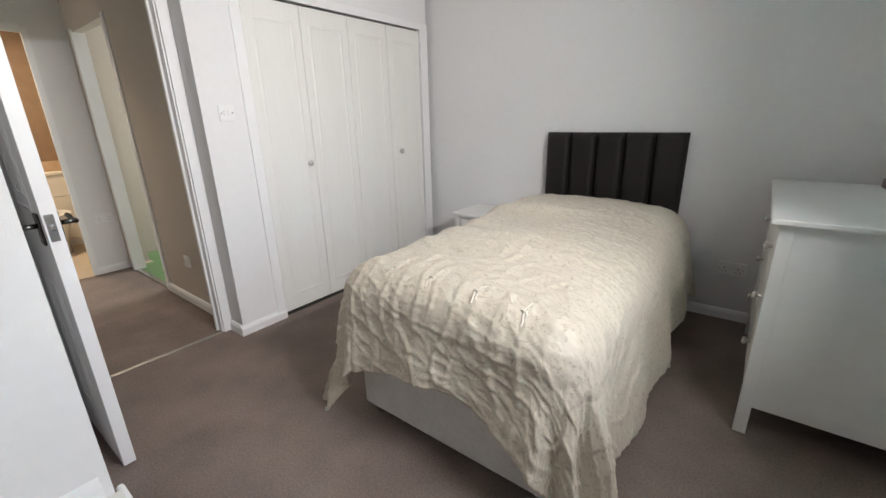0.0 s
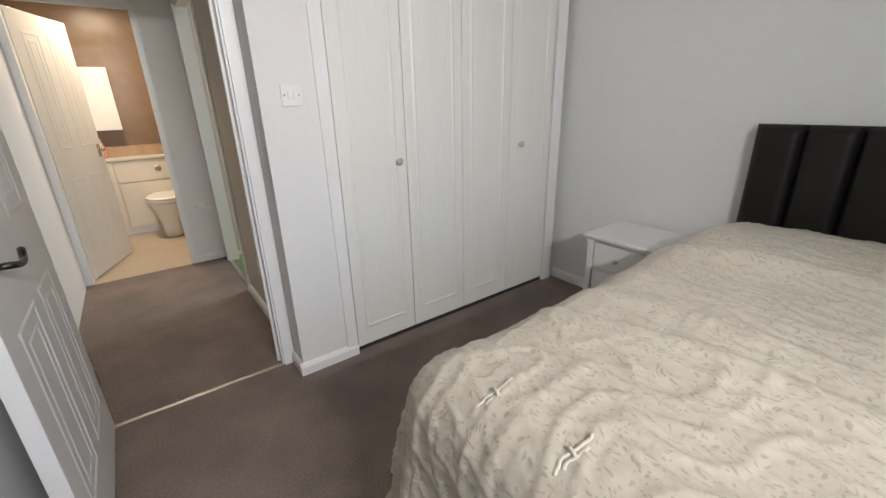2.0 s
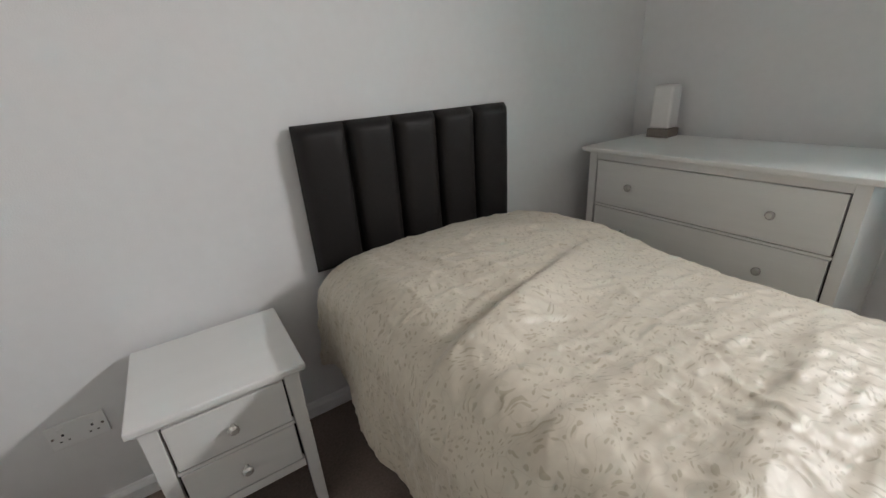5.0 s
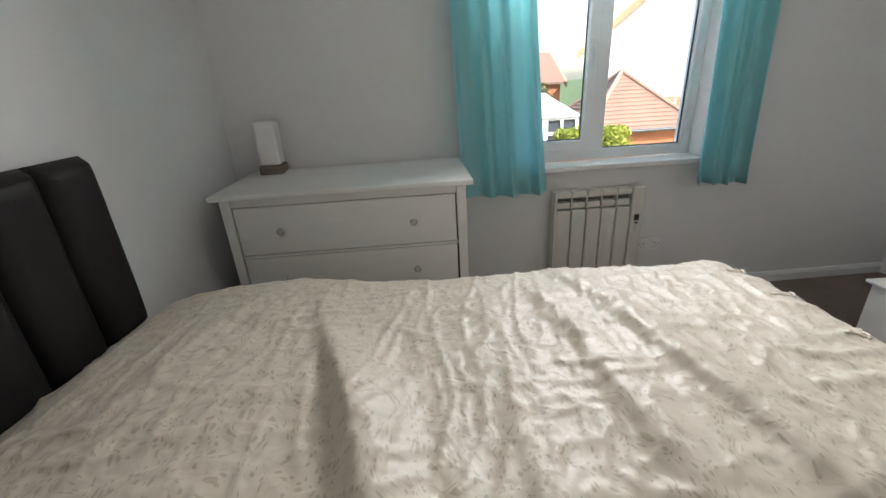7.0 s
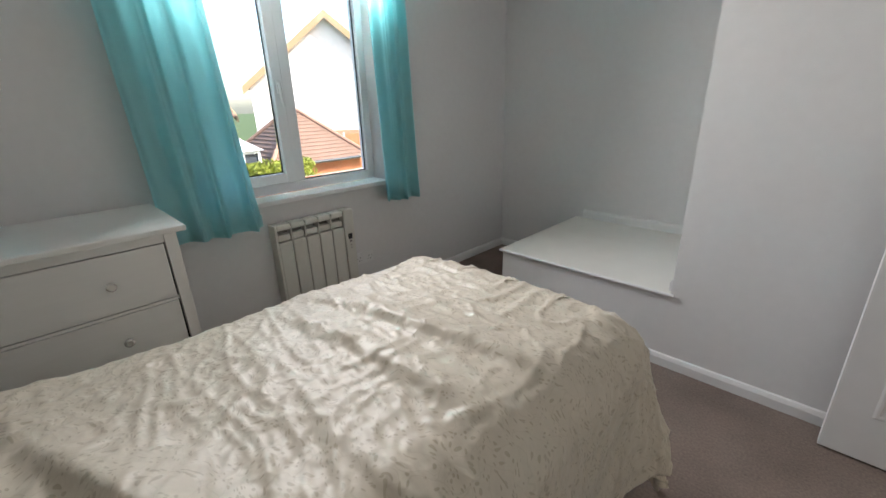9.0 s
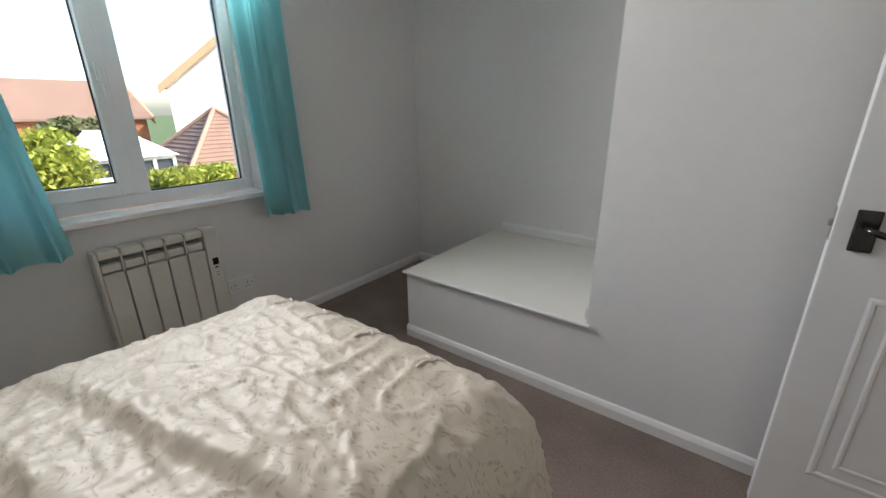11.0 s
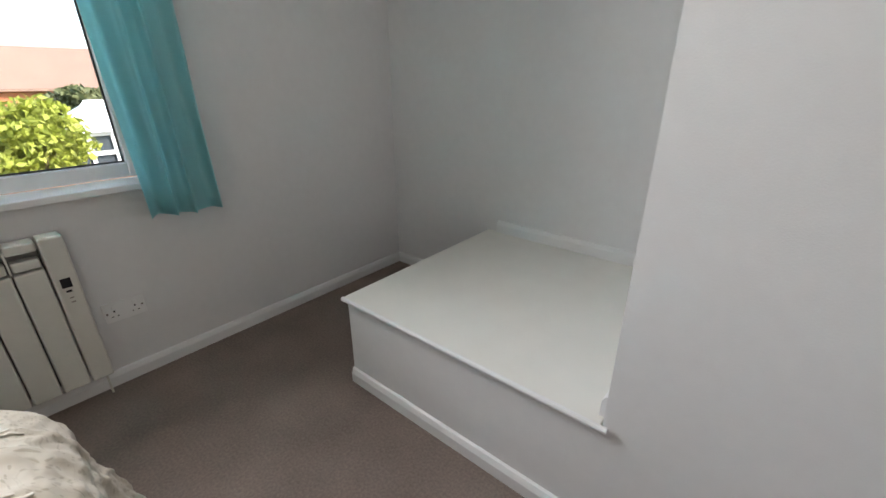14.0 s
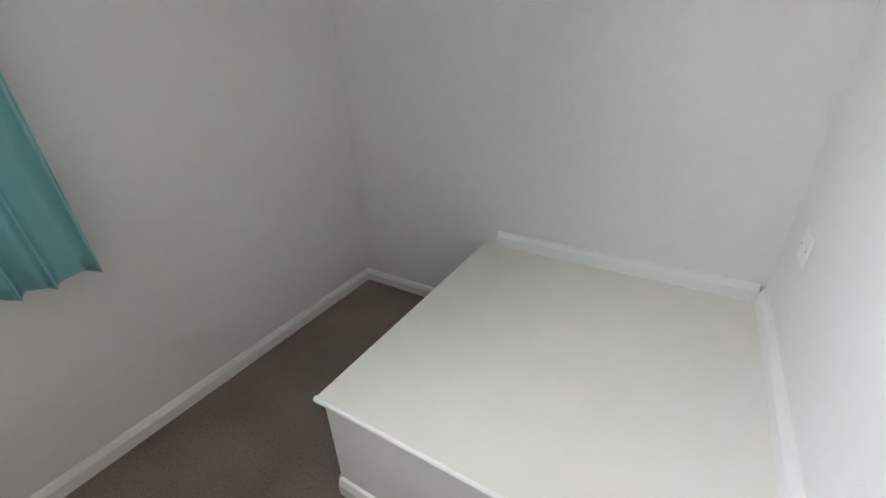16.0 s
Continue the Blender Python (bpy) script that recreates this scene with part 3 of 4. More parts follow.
curtain((-1.15, -1.545), (-1.19, -1.655), 0.722, 3.6, 3, "turquoise cotton curtain drawn aside, flaring at the hem")
curtain((-2.43, -2.735), (-2.485, -2.765), 0.705, 3.4, 8, "narrow turquoise cotton curtain drawn aside by the window")
bm = bmesh.new()
rod(bm, (2.957, -2.95, 2.155), (2.957, -1.02, 2.155), 0.012)
pole = thing("curtain_pole", 2.985, -2, 2.155, "slim white curtain pole above the window", "curtain pole")
p = part("pole", bm, M_TRIM, pole)
p.matrix_parent_inverse = pole.matrix_world.inverted()
for y in (-2.9, -1.07):
    p = part("bracket", boxes((2.957, E, y - 0.01, y + 0.01, 2.135, 2.15)), M_TRIM, pole)
    p.matrix_parent_inverse = pole.matrix_world.inverted()

# ---- radiator ----
rad = thing("electric_radiator", E, -1.99, 0.10, "cream oil-filled electric wall radiator with five fins", "radiator")
# local x runs out of the wall towards the room, y along the wall
rad.matrix_world = pose(E, -1.717, 0.0, 0, 0, 180)
RB, RT, RW = 0.105, 0.705, 0.43
for k in range(5):
    y0 = k * RW / 5
    bm = boxes((0.03, 0.088, y0 + 0.0025, y0 + RW / 5 - 0.0025, RB, RT - 0.105), bevel=0.006)
    part("fin", bm, M_RAD, rad)
    part("fin_head", boxes((0.02, 0.080, y0 + 0.006, y0 + RW / 5 - 0.006, RT - 0.098, RT - 0.062), bevel=0.006), M_RAD, rad)
    part("fin_cap", boxes((0.016, 0.088, y0 + 0.003, y0 + RW / 5 - 0.003, RT - 0.035, RT), bevel=0.007), M_RAD, rad)
    part("web", boxes((0.025, 0.086, y0 - 0.003, y0 + 0.003, RT - 0.10, RT - 0.02)), M_RAD, rad)
# core greyer than the enamel: shade between the fins put into its colour
part("core", boxes((0.012, 0.04, 0.003, RW, RB + 0.01, RT - 0.03)), M_RADGAP, rad)
part("end_cap", boxes((0.012, 0.092, -0.012, 0.002, RB, RT), bevel=0.005), M_RAD, rad)
ctrl = part("control_housing", boxes((0.012, 0.092, RW + 0.002, RW + 0.072, RB, RT + 0.005), bevel=0.008), M_RAD, rad)
part("display", boxes((0.0915, 0.0935, RW + 0.020, RW + 0.050, 0.515, 0.552), bevel=0.001), M_SCREEN, ctrl, "small dark display")
part("button", boxes((0.0915, 0.0945, RW + 0.027, RW + 0.043, 0.497, 0.505), bevel=0.001), M_SCREEN, ctrl)
for z in (0.455, 0.472):
    part("printed_mark", boxes((0.0915, 0.0928, RW + 0.030, RW + 0.042, z, z + 0.004)), M_LAMPBASE, ctrl)
for yb in (0.05, 0.32):
    part("wall_bracket", boxes((0.0, 0.014, yb, yb + 0.03, 0.2, 0.6)), M_RAD, rad)
part("pipe_foot", rod(bmesh.new(), (0.05, RW + 0.05, 0.0), (0.05, RW + 0.05, RB), 0.004), M_RAD, rad)

# ---- bed ----
BX0, BX1, BY = 1.18, 2.065, -2.0
bed = thing("single_bed", 1.61, -1.0, 0, "single divan bed with pale damask base and mattress", "bed")


def in_bed(ob, owner=None):
    ob.matrix_parent_inverse = (owner or bed).matrix_world.inverted()
    return ob


in_bed(part("divan_base", boxes((BX0, BX1, BY, -0.10, 0.062, 0.36), bevel=0.012), M_DIVAN, bed))
in_bed(part("mattress", boxes((BX0 + 0.005, BX1 - 0.005, BY + 0.02, -0.105, 0.36, 0.58), bevel=0.04), M_DIVAN, bed))
for x, y in ((BX0 + 0.05, BY + 0.05), (BX1 - 0.05, BY + 0.05), (BX0 + 0.05, -0.2), (BX1 - 0.05, -0.2), (BX0 + 0.05, -1.05), (BX1 - 0.05, -1.05)):
    bm = bmesh.new()
    rod(bm, (x - 0.012, y, 0.024), (x + 0.012, y, 0.024), 0.024, n=16)
    rod(bm, (x, y, 0.035), (x, y, 0.066), 0.008)
    in_bed(part("castor", bm, M_CHROME, bed))
hb = thing("headboard", 1.575, -0.04, 0, "black padded faux-leather headboard with five stitched vertical channels", "headboard")
HX0, HX1, HZ0, HZ1 = 1.138, 2.062, 0.64, 1.17
in_bed(part("backing", boxes((HX0 + 0.01, HX1 - 0.01, -0.032, -0.004, HZ0, HZ1 - 0.008), bevel=0.006), M_LEATHER, hb), hb)
PW = (HX1 - HX0) / 5
for k in range(5):
    bm = bmesh.new()
    nu, nv = 14, 26
    grid = []
    for j in range(nv + 1):
        row = []
        for i in range(nu + 1):
            u, v = i / nu, j / nv
            eu = min(u, 1 - u) * PW
            ev = min(v, 1 - v) * (HZ1 - HZ0)
            puff = 0.052 * (1 - math.exp(-eu / 0.011)) * (1 - math.exp(-ev / 0.010)) ** 0.7
            wr = 0.0012 * noise.noise(Vector((u * 3 + k * 7, v * 9, 1.7))) * (1 if 0 < i < nu and 0 < j < nv else 0)
            row.append(bm.verts.new((HX0 + (k + u) * PW, -0.026 - puff + wr, HZ0 + v * (HZ1 - HZ0))))
        grid.append(row)
    for a, b in zip(grid, grid[1:]):
        for i in range(nu):
            bm.faces.new((a[i], a[i + 1], b[i + 1], b[i]))
    in_bed(part("padded_panel", bm, M_LEATHER, hb, smooth=True), hb)
for k in range(1, 5):
    x = HX0 + k * PW
    in_bed(part("piped_seam", rod(bmesh.new(), (x, -0.036, HZ0 + 0.01), (x, -0.036, HZ1 - 0.004), 0.0045, n=8), M_LEATHER, hb), hb)
for x in (1.30, 1.85):
    in_bed(part("strut", boxes((x - 0.03, x + 0.03, -0.03, -0.008, 0.0, HZ0)), M_LEATHER, hb), hb)

# duvet: a sheet laid over the bed whose overhang rolls over the edge and hangs
duv = thing("duvet", 1.61, -1.0, 0.6, "cream embroidered cotton duvet, rumpled and hanging over the bed", "duvet")
DX0, DX1, DYF, DYH = 1.155, 2.10, -1.972, -0.085


DUVET_FOLDS = ((0.66, 0.050, 0.05, -0.27, -0.25, 0.34), (0.86, 0.020, 0.045, -0.10, -0.46, 0.18), (1.02, 0.020, 0.045, -0.05, -0.47, 0.16),
               (1.22, 0.022, 0.05, -0.12, -0.20, 0.45), (1.38, 0.024, 0.05, -0.20, -0.05, 0.50),
               (0.30, 0.012, 0.05, 0.35, 0.10, 0.35))


def duvet_point(a, b):
    """a: metres across from the bed's middle; b: metres from the head towards the foot."""
    half = (DX1 - DX0) / 2
    length = DYH - DYF
    R = 0.15
    grow = min(max((b - 1.45) / 0.5, 0.0), 1.0)
    ia, ib = half - R * 0.6 + (0.03 * grow * grow * (3 - 2 * grow) if a < 0 else 0.0), length - R * 0.55
    ox = max(abs(a) - ia, 0.0)
    oy = max(b - ib, 0.0)
    d = math.hypot(ox, oy)
    cx = (DX0 + DX1) / 2 + math.copysign(min(abs(a), ia), a)
    cy = DYH - min(b, ib)
    w = noise.noise(Vector((a * 0.9, b * 1.1, 0.3))) * 0.018
    w += noise.noise(Vector((a * 1.3 + 0.35 * b, b * 4.6, 4.1))) * 0.009
    wx = noise.noise(Vector((a * 3.1, b * 3.1, 21.0)))
    wy = noise.noise(Vector((a * 3.1, b * 3.1, 27.0)))
    # slanting pulled creases, then fine crumpling of the cotton
    foot = min(max((b - 1.15) / 0.4, 0.0), 1.0)
    c1 = noise.noise(Vector((a * 2.0 + b * 0.8 + wx * 0.2, b * 11.5 - a * 2.2 + wy * 0.3, 11.0)))
    w += 0.0045 * max(0.0, 1 - abs(c1) * 7.0) ** 1.2
    c2 = noise.noise(Vector((a * 9.0 - b * 2.0 + wx, b * 3.2 + a * 2.4 + wy, 15.0)))
    w += (0.004 + 0.003 * foot) * max(0.0, 1 - abs(c2) * 7.5)
    c3 = noise.noise(Vector((a * 9.0 + wx * 0.6, b * 19.0 - a * 4.0 + wy * 0.6, 33.0)))
    w += 0.0036 * max(0.0, 1 - abs(c3) * 4.5)
    c4 = noise.noise(Vector((a * 24.0 + wy * 2.0, b * 33.0 + wx * 2.0, 41.0)))
    w += 0.0016 * max(0.0, 1 - abs(c4) * 2.8)
    # folds across the bed: steep on the pillow side, easing away towards the foot
    for bb, amp, wid, slope, mid, span in DUVET_FOLDS:
        s = (b - bb - slope * a - 0.022 * wx) / wid
        s = s / 0.55 if s < 0 else s / 1.7
        w += amp * math.exp(-s * s) * math.exp(-((a - mid) / span) ** 2)
    top = 0.705 + 0.024 * (1 - min(abs(a) / half, 1.0) ** 2) - 0.035 * a + 0.045 * math.exp(-((b - 0.42) / 0.30) ** 2)
    head = math.exp(-(b / 0.07) ** 2)
    top -= 0.05 * head
    if d < 1e-6:
        return Vector((cx, cy, top + w)), 0.0
    ux, uy = math.copysign(ox, a) / d, -oy / d
    arc = R * math.pi / 2
    if d < arc:
        t = d / R
        out, down = R * math.sin(t), R * (1 - math.cos(t))
        f = t / (math.pi / 2)
    else:
        rest = d - arc
        flare = 0.17 if a > 0 else 0.05 + 0.15 * min(max((b - 1.1) / 0.7, 0.0), 1.0)
        if oy > ox:
            flare = 0.14
        out, down = R + flare * rest, R + rest * math.sqrt(1 - flare * flare)
        f = 1.0
    hang = max(0.0, d - arc)
    side = (b if ox > oy else a)
    corner = min(ox, oy) / (max(ox, oy) + 1e-6)
    folds = (0.018 * math.sin(side * 13.0 + 2.0) + 0.016 * noise.noise(Vector((side * 5.0, hang * 1.5, 7.0)))) * min(hang / 0.25, 1.0)
    folds += 0.045 * corner * math.sin(math.atan2(oy, ox) * 9.0) * min(hang / 0.2, 1.0)
    x = cx + ux * (out + w * f + folds)
    y = cy + uy * (out + w * f + folds)
    z = top - down + w * (1 - f)
    return Vector((x, y, max(z, 0.012 + 0.01 * abs(folds) * 10))), d


bm = bmesh.new()
uv = bm.loops.layers.uv.new("UVMap")
NA, NB = 250, 330
A0, A1, B1 = -0.97, 1.02, 2.34
grid, par = [], {}
for j in range(NB + 1):
    row = []
    for i in range(NA + 1):
        b_ = B1 * j / NB
        lo = A0 + 0.10 * math.exp(-(b_ / 0.5) ** 2)
        hi = A1 - 0.06 * math.exp(-(b_ / 0.5) ** 2)
        a_ = lo + (hi - lo) * i / NA
        bl = b_
        if j > NB * 0.6:
            k = (j / NB - 0.6) / 0.4
            bl = b_ - k * (0.10 * math.exp(-((a_ - 0.05) / 0.35) ** 2)) + k * 0.07 * max(0, a_) + k * 0.16 * max(0, -a_ - 0.35) - k * 0.03 * noise.noise(Vector((a_ * 4, 0, 3)))
        co, _ = duvet_point(a_, bl)
        v = bm.verts.new(co)
        par[v] = (a_, bl)
        row.append(v)
    grid.append(row)
for p, q in zip(grid, grid[1:]):
    for i in range(NA):
        fc = bm.faces.new((p[i], p[i + 1], q[i + 1], q[i]))
        for lp in fc.loops:
            lp[uv].uv = par[lp.vert]
bmesh.ops.recalc_face_normals(bm, faces=bm.faces)
cover = in_bed(part("cover", bm, M_DUVET, duv, smooth=True), duv)
sol = cover.modifiers.new("thickness", "SOLIDIFY")
sol.thickness, sol.offset = 0.012, -1
for k, (tx, ty) in enumerate(((1.345, -1.93), (1.545, -1.935), (1.745, -1.94), (1.93, -1.95))):
    base, _ = duvet_point(tx - (DX0 + DX1) / 2, DYH - ty - 0.02)
    rnd = random.Random(k)
    lay = []
    for t in [q / 12 for q in range(13)]:
        c, _ = duvet_point(tx - (DX0 + DX1) / 2 + 0.006 * math.sin(5 * t + k) + rnd.uniform(-0.002, 0.002), DYH - ty - 0.055 + 0.10 * t)
        lay.append(c + Vector((0, 0, 0.002)))
    bm = tube(bmesh.new(), lay, 0.0034, 8, 0.5)
    tie = in_bed(part("fabric_tie", bm, M_TIE, duv, "small knotted fabric tie"), duv)
    c = lay[6] + Vector((0, 0, 0.004))
    part("knot", tube(bmesh.new(), [c + Vector((-0.010, 0.004, -0.003)), c + Vector((-0.004, 0, 0.001)), c + Vector((0.005, -0.002, 0.001)), c + Vector((0.014, -0.006, -0.003))], 0.0038, 8, 0.7), M_TIE, tie)
    part("loose_end", tube(bmesh.new(), [q + Vector((0.011, 0.0, 0.0)) for q in lay[3:11]], 0.0035, 8, 0.5), M_TIE, tie)

# ---- drawers ----


def knob(parent, x, y, z, out=-1, r=0.017):
    m = Matrix.Translation((x, y, z)) @ Matrix.Rotation(math.pi / 2 * out, 4, "Y")
    return part("knob", lathe(bmesh.new(), [(r * 0.45, 0), (r * 0.4, 0.012), (r * 0.9, 0.017), (r, 0.024), (r * 0.62, 0.031)], m, 10), M_KNOB, parent, "clear faceted glass knob")


def chest(name, label, width, depth, height, drawers, legs, drawer_span, knobs, category, overhang=0.03, r=0.017, drop=0.02):
    """Front faces -x, origin at the floor in the middle of the front edge of the top."""
    th = thing(name, label=label, category=category)
    x0, x1, h = overhang, depth, width / 2 - overhang
    T = 0.022
    part("top", boxes((0, depth, -width / 2, width / 2, height - T, height), bevel=0.005), M_FURN, th)
    part("side_panel", boxes((x0 + 0.045, x1 - 0.045, -h + 0.004, -h + 0.02, drawer_span[0] - drop, height - T)), M_FURN, th)
    part("side_panel", boxes((x0 + 0.045, x1 - 0.045, h - 0.02, h - 0.004, drawer_span[0] - drop, height - T)), M_FURN, th)
    part("back_panel", boxes((x1 - 0.012, x1 - 0.004, -h + 0.045, h - 0.045, drawer_span[0] - 0.02, height - T)), M_FURN, th)
    for sx in (x0, x1 - 0.045):
        for s in (-1, 1):
            bm = bmesh.new()
            yo, yi = s * h, s * (h - 0.042)
            box(bm, sx, sx + 0.045, min(yo, yi), max(yo, yi), 0.0, height - T, bevel=0.002)
            for v in bm.verts:
                if v.co.z < 0.02:
                    v.co.y += (s * (h - 0.012) - v.co.y) * 0.25
            part("leg", bm, M_FURN, th)
    part("top_rail", boxes((x0 + 0.004, x0 + 0.024, -h + 0.042, h - 0.042, drawer_span[1], height - T)), M_FURN, th)
    part("bottom_rail", boxes((x0 + 0.004, x0 + 0.024, -h + 0.042, h - 0.042, drawer_span[0] - 0.03, drawer_span[0])), M_FURN, th)
    # filled body coloured near-black, so shade in the drawer gaps is painted
    part("carcass", boxes((x0 + 0.026, x1 - 0.014, -h + 0.022, h - 0.022, drawer_span[0] - 0.01, height - T - 0.004)), M_SHADOWGAP, th, "inside of the chest, coloured near-black for the shade behind the drawer gaps")
    n = drawers
    dh = (drawer_span[1] - drawer_span[0]) / n
    for k in range(n):
        z0 = drawer_span[0] + k * dh
        bm = bmesh.new()
        box(bm, x0 + 0.002, x0 + 0.024, -h + 0.047, h - 0.047, z0 + 0.004, z0 + dh - (0.004 if k == n - 1 else 0.012), bevel=0.003)
        d = part("drawer", bm, M_FURN, th)
        if k < n - 1:
            part("divider", boxes((x0 + 0.003, x0 + 0.022, -h + 0.042, h - 0.042, z0 + dh - 0.009, z0 + dh + 0.001)), M_FURN, th)
        for ky in knobs:
            knob(d, x0 + 0.002, ky, z0 + dh * 0.5, r=r)
    return th


dresser = chest("chest_of_drawers", "white-stained three-drawer chest with overhanging top and clear knobs", 1.085, 0.555, 0.926, 3, True, (0.205, 0.868), (-0.281, 0.281), "chest of drawers", drop=0.07)
dresser.matrix_world = pose(2.50, -0.649, 0)
night = chest("bedside_table", "small white two-drawer bedside table on legs beside the bed", 0.43, 0.395, 0.566, 2, True, (0.215, 0.525), (0.0,), "bedside table", overhang=0.02, r=0.015)
night.matrix_world = pose(0.742, -0.432, 0, 0, 0, 90)

# ---- table lamp ----
lamp = thing("table_lamp", 2.972, -0.238, 0.926, "small table lamp with square white shade, unlit, on the chest", "lamp", turn=4)
part("base", boxes((-0.056, 0.056, -0.056, 0.056, 0, 0.042), bevel=0.003), M_LAMPBASE, lamp, "grey-brown wooden block base")
part("shade", boxes((-0.050, 0.050, -0.050, 0.050, 0.043, 0.252), bevel=0.012), M_SHADE, lamp, "white square glass shade")
bm = bmesh.new()
cpts = [Vector((0.056, 0.0, 0.006)), Vector((0.075, 0.02, 0.004)), Vector((0.085, 0.06, 0.004)), Vector((0.09, 0.10, 0.0))]
tube(bm, cpts, 0.003, 6)
part("cable", bm, M_PLASTIC, lamp)

# ---- bathroom seen through the doors ----
unit = thing("bathroom_unit", -3.72, -2.4, 0, "cream back-to-wall bathroom unit with wooden counter", "bathroom unit")


def in_unit(ob):
    ob.matrix_parent_inverse = unit.matrix_world.inverted()
    return ob


in_unit(part("body", boxes((-3.85, -3.62, -3.2, -1.88, 0.08, 0.80)), M_CREAMUNIT, unit))
in_unit(part("plinth", boxes((-3.85, -3.64, -3.2, -1.88, 0.0, 0.08)), M_TRIM, unit))
for y0, y1 in ((-3.19, -2.62), (-2.61, -1.89)):
    in_unit(part("door", boxes((-3.62, -3.602, y0, y1, 0.09, 0.56), bevel=0.003), M_CREAMUNIT, unit))
    in_unit(part("drawer_front", boxes((-3.62, -3.602, y0, y1, 0.572, 0.795), bevel=0.003), M_CREAMUNIT, unit))
in_unit(part("counter", boxes((-3.85, -3.585, -3.22, -1.88, 0.80, 0.83), bevel=0.003), M_CREAMUNIT, unit))
in_unit(part("upper_ledge", boxes((-3.85, -3.70, -3.22, -1.88, 0.83, 0.93), bevel=0.004), M_WOODTOP, unit, "brown tiled ledge"))
in_unit(part("flush_button", lathe(bmesh.new(), [(0.03, 0), (0.03, 0.006), (0.024, 0.01)], Matrix.Translation((-3.602, -2.24, 0.69)) @ Matrix.Rotation(math.pi / 2, 4, "Y")), M_CHROME, unit, "round chrome flush button"))
wc = thing("toilet", -3.35, -2.24, 0, "white ceramic back-to-wall toilet with closed lid", "toilet")


def oval(bm, rings, n=24):
    rs = [[bm.verts.new((cx + rx * math.cos(2 * math.pi * k / n), ry * math.sin(2 * math.pi * k / n), z)) for k in range(n)] for cx, rx, ry, z in rings]
    for a, b in zip(rs, rs[1:]):
        for k in range(n):
            bm.faces.new((a[k], a[(k + 1) % n], b[(k + 1) % n], b[k]))
    bm.faces.new(rs[-1])
    bm.faces.new(rs[0][::-1])
    return bm


part("pan", oval(bmesh.new(), [(-0.02, 0.16, 0.11, 0), (-0.03, 0.15, 0.10, 0.12), (-0.02, 0.17, 0.13, 0.24), (0, 0.23, 0.175, 0.36), (0, 0.24, 0.18, 0.395)]), M_CERAMIC, wc, smooth=True)
part("seat", oval(bmesh.new(), [(0, 0.245, 0.183, 0.397), (0, 0.25, 0.188, 0.405), (0, 0.245, 0.183, 0.415)]), M_CERAMIC, wc)
part("lid", oval(bmesh.new(), [(0, 0.245, 0.183, 0.417), (0, 0.248, 0.186, 0.432), (0, 0.22, 0.16, 0.442)]), M_CERAMIC, wc)
soap = thing("soap_dispenser", -3.66, -2.66, 0.83, "pink soap bottle with pump on the bathroom counter", "soap bottle")
part("bottle", lathe(bmesh.new(), [(0.03, 0), (0.033, 0.02), (0.03, 0.11), (0.012, 0.135)]), M_SOAP, soap, smooth=True)
bm = lathe(bmesh.new(), [(0.011, 0.135), (0.011, 0.155), (0.004, 0.157), (0.004, 0.185)])
box(bm, -0.008, 0.04, -0.008, 0.008, 0.185, 0.197, bevel=0.002)
part("pump", bm, M_CERAMIC, soap)
cab = thing("wall_cabinet", -3.78, -2.75, 1.1, "white bathroom wall cabinet above the counter", "cabinet")
part("body", boxes((-0.07, 0.05, -0.35, 0.30, 0, 0.6), bevel=0.004), M_TRIM, cab)
part("door", boxes((0.051, 0.068, -0.35, 0.30, 0.0, 0.6), bevel=0.003), M_TRIM, cab)
lampo = thing("bathroom_ceiling_lamp", -2.95, -2.45, 2.36, "flush white bathroom ceiling lamp", "ceiling lamp")
part("rim", lathe(bmesh.new(), [(0.17, -0.05), (0.18, -0.03), (0.18, 0.0)]), M_TRIM, lampo)

# ---- outside ----
GZ = -2.75
setting("ground", boxes((E + 0.3, 400, -300, 300, GZ - 0.2, GZ)), M_GRASS, "lawn and gardens below the window", "ground")


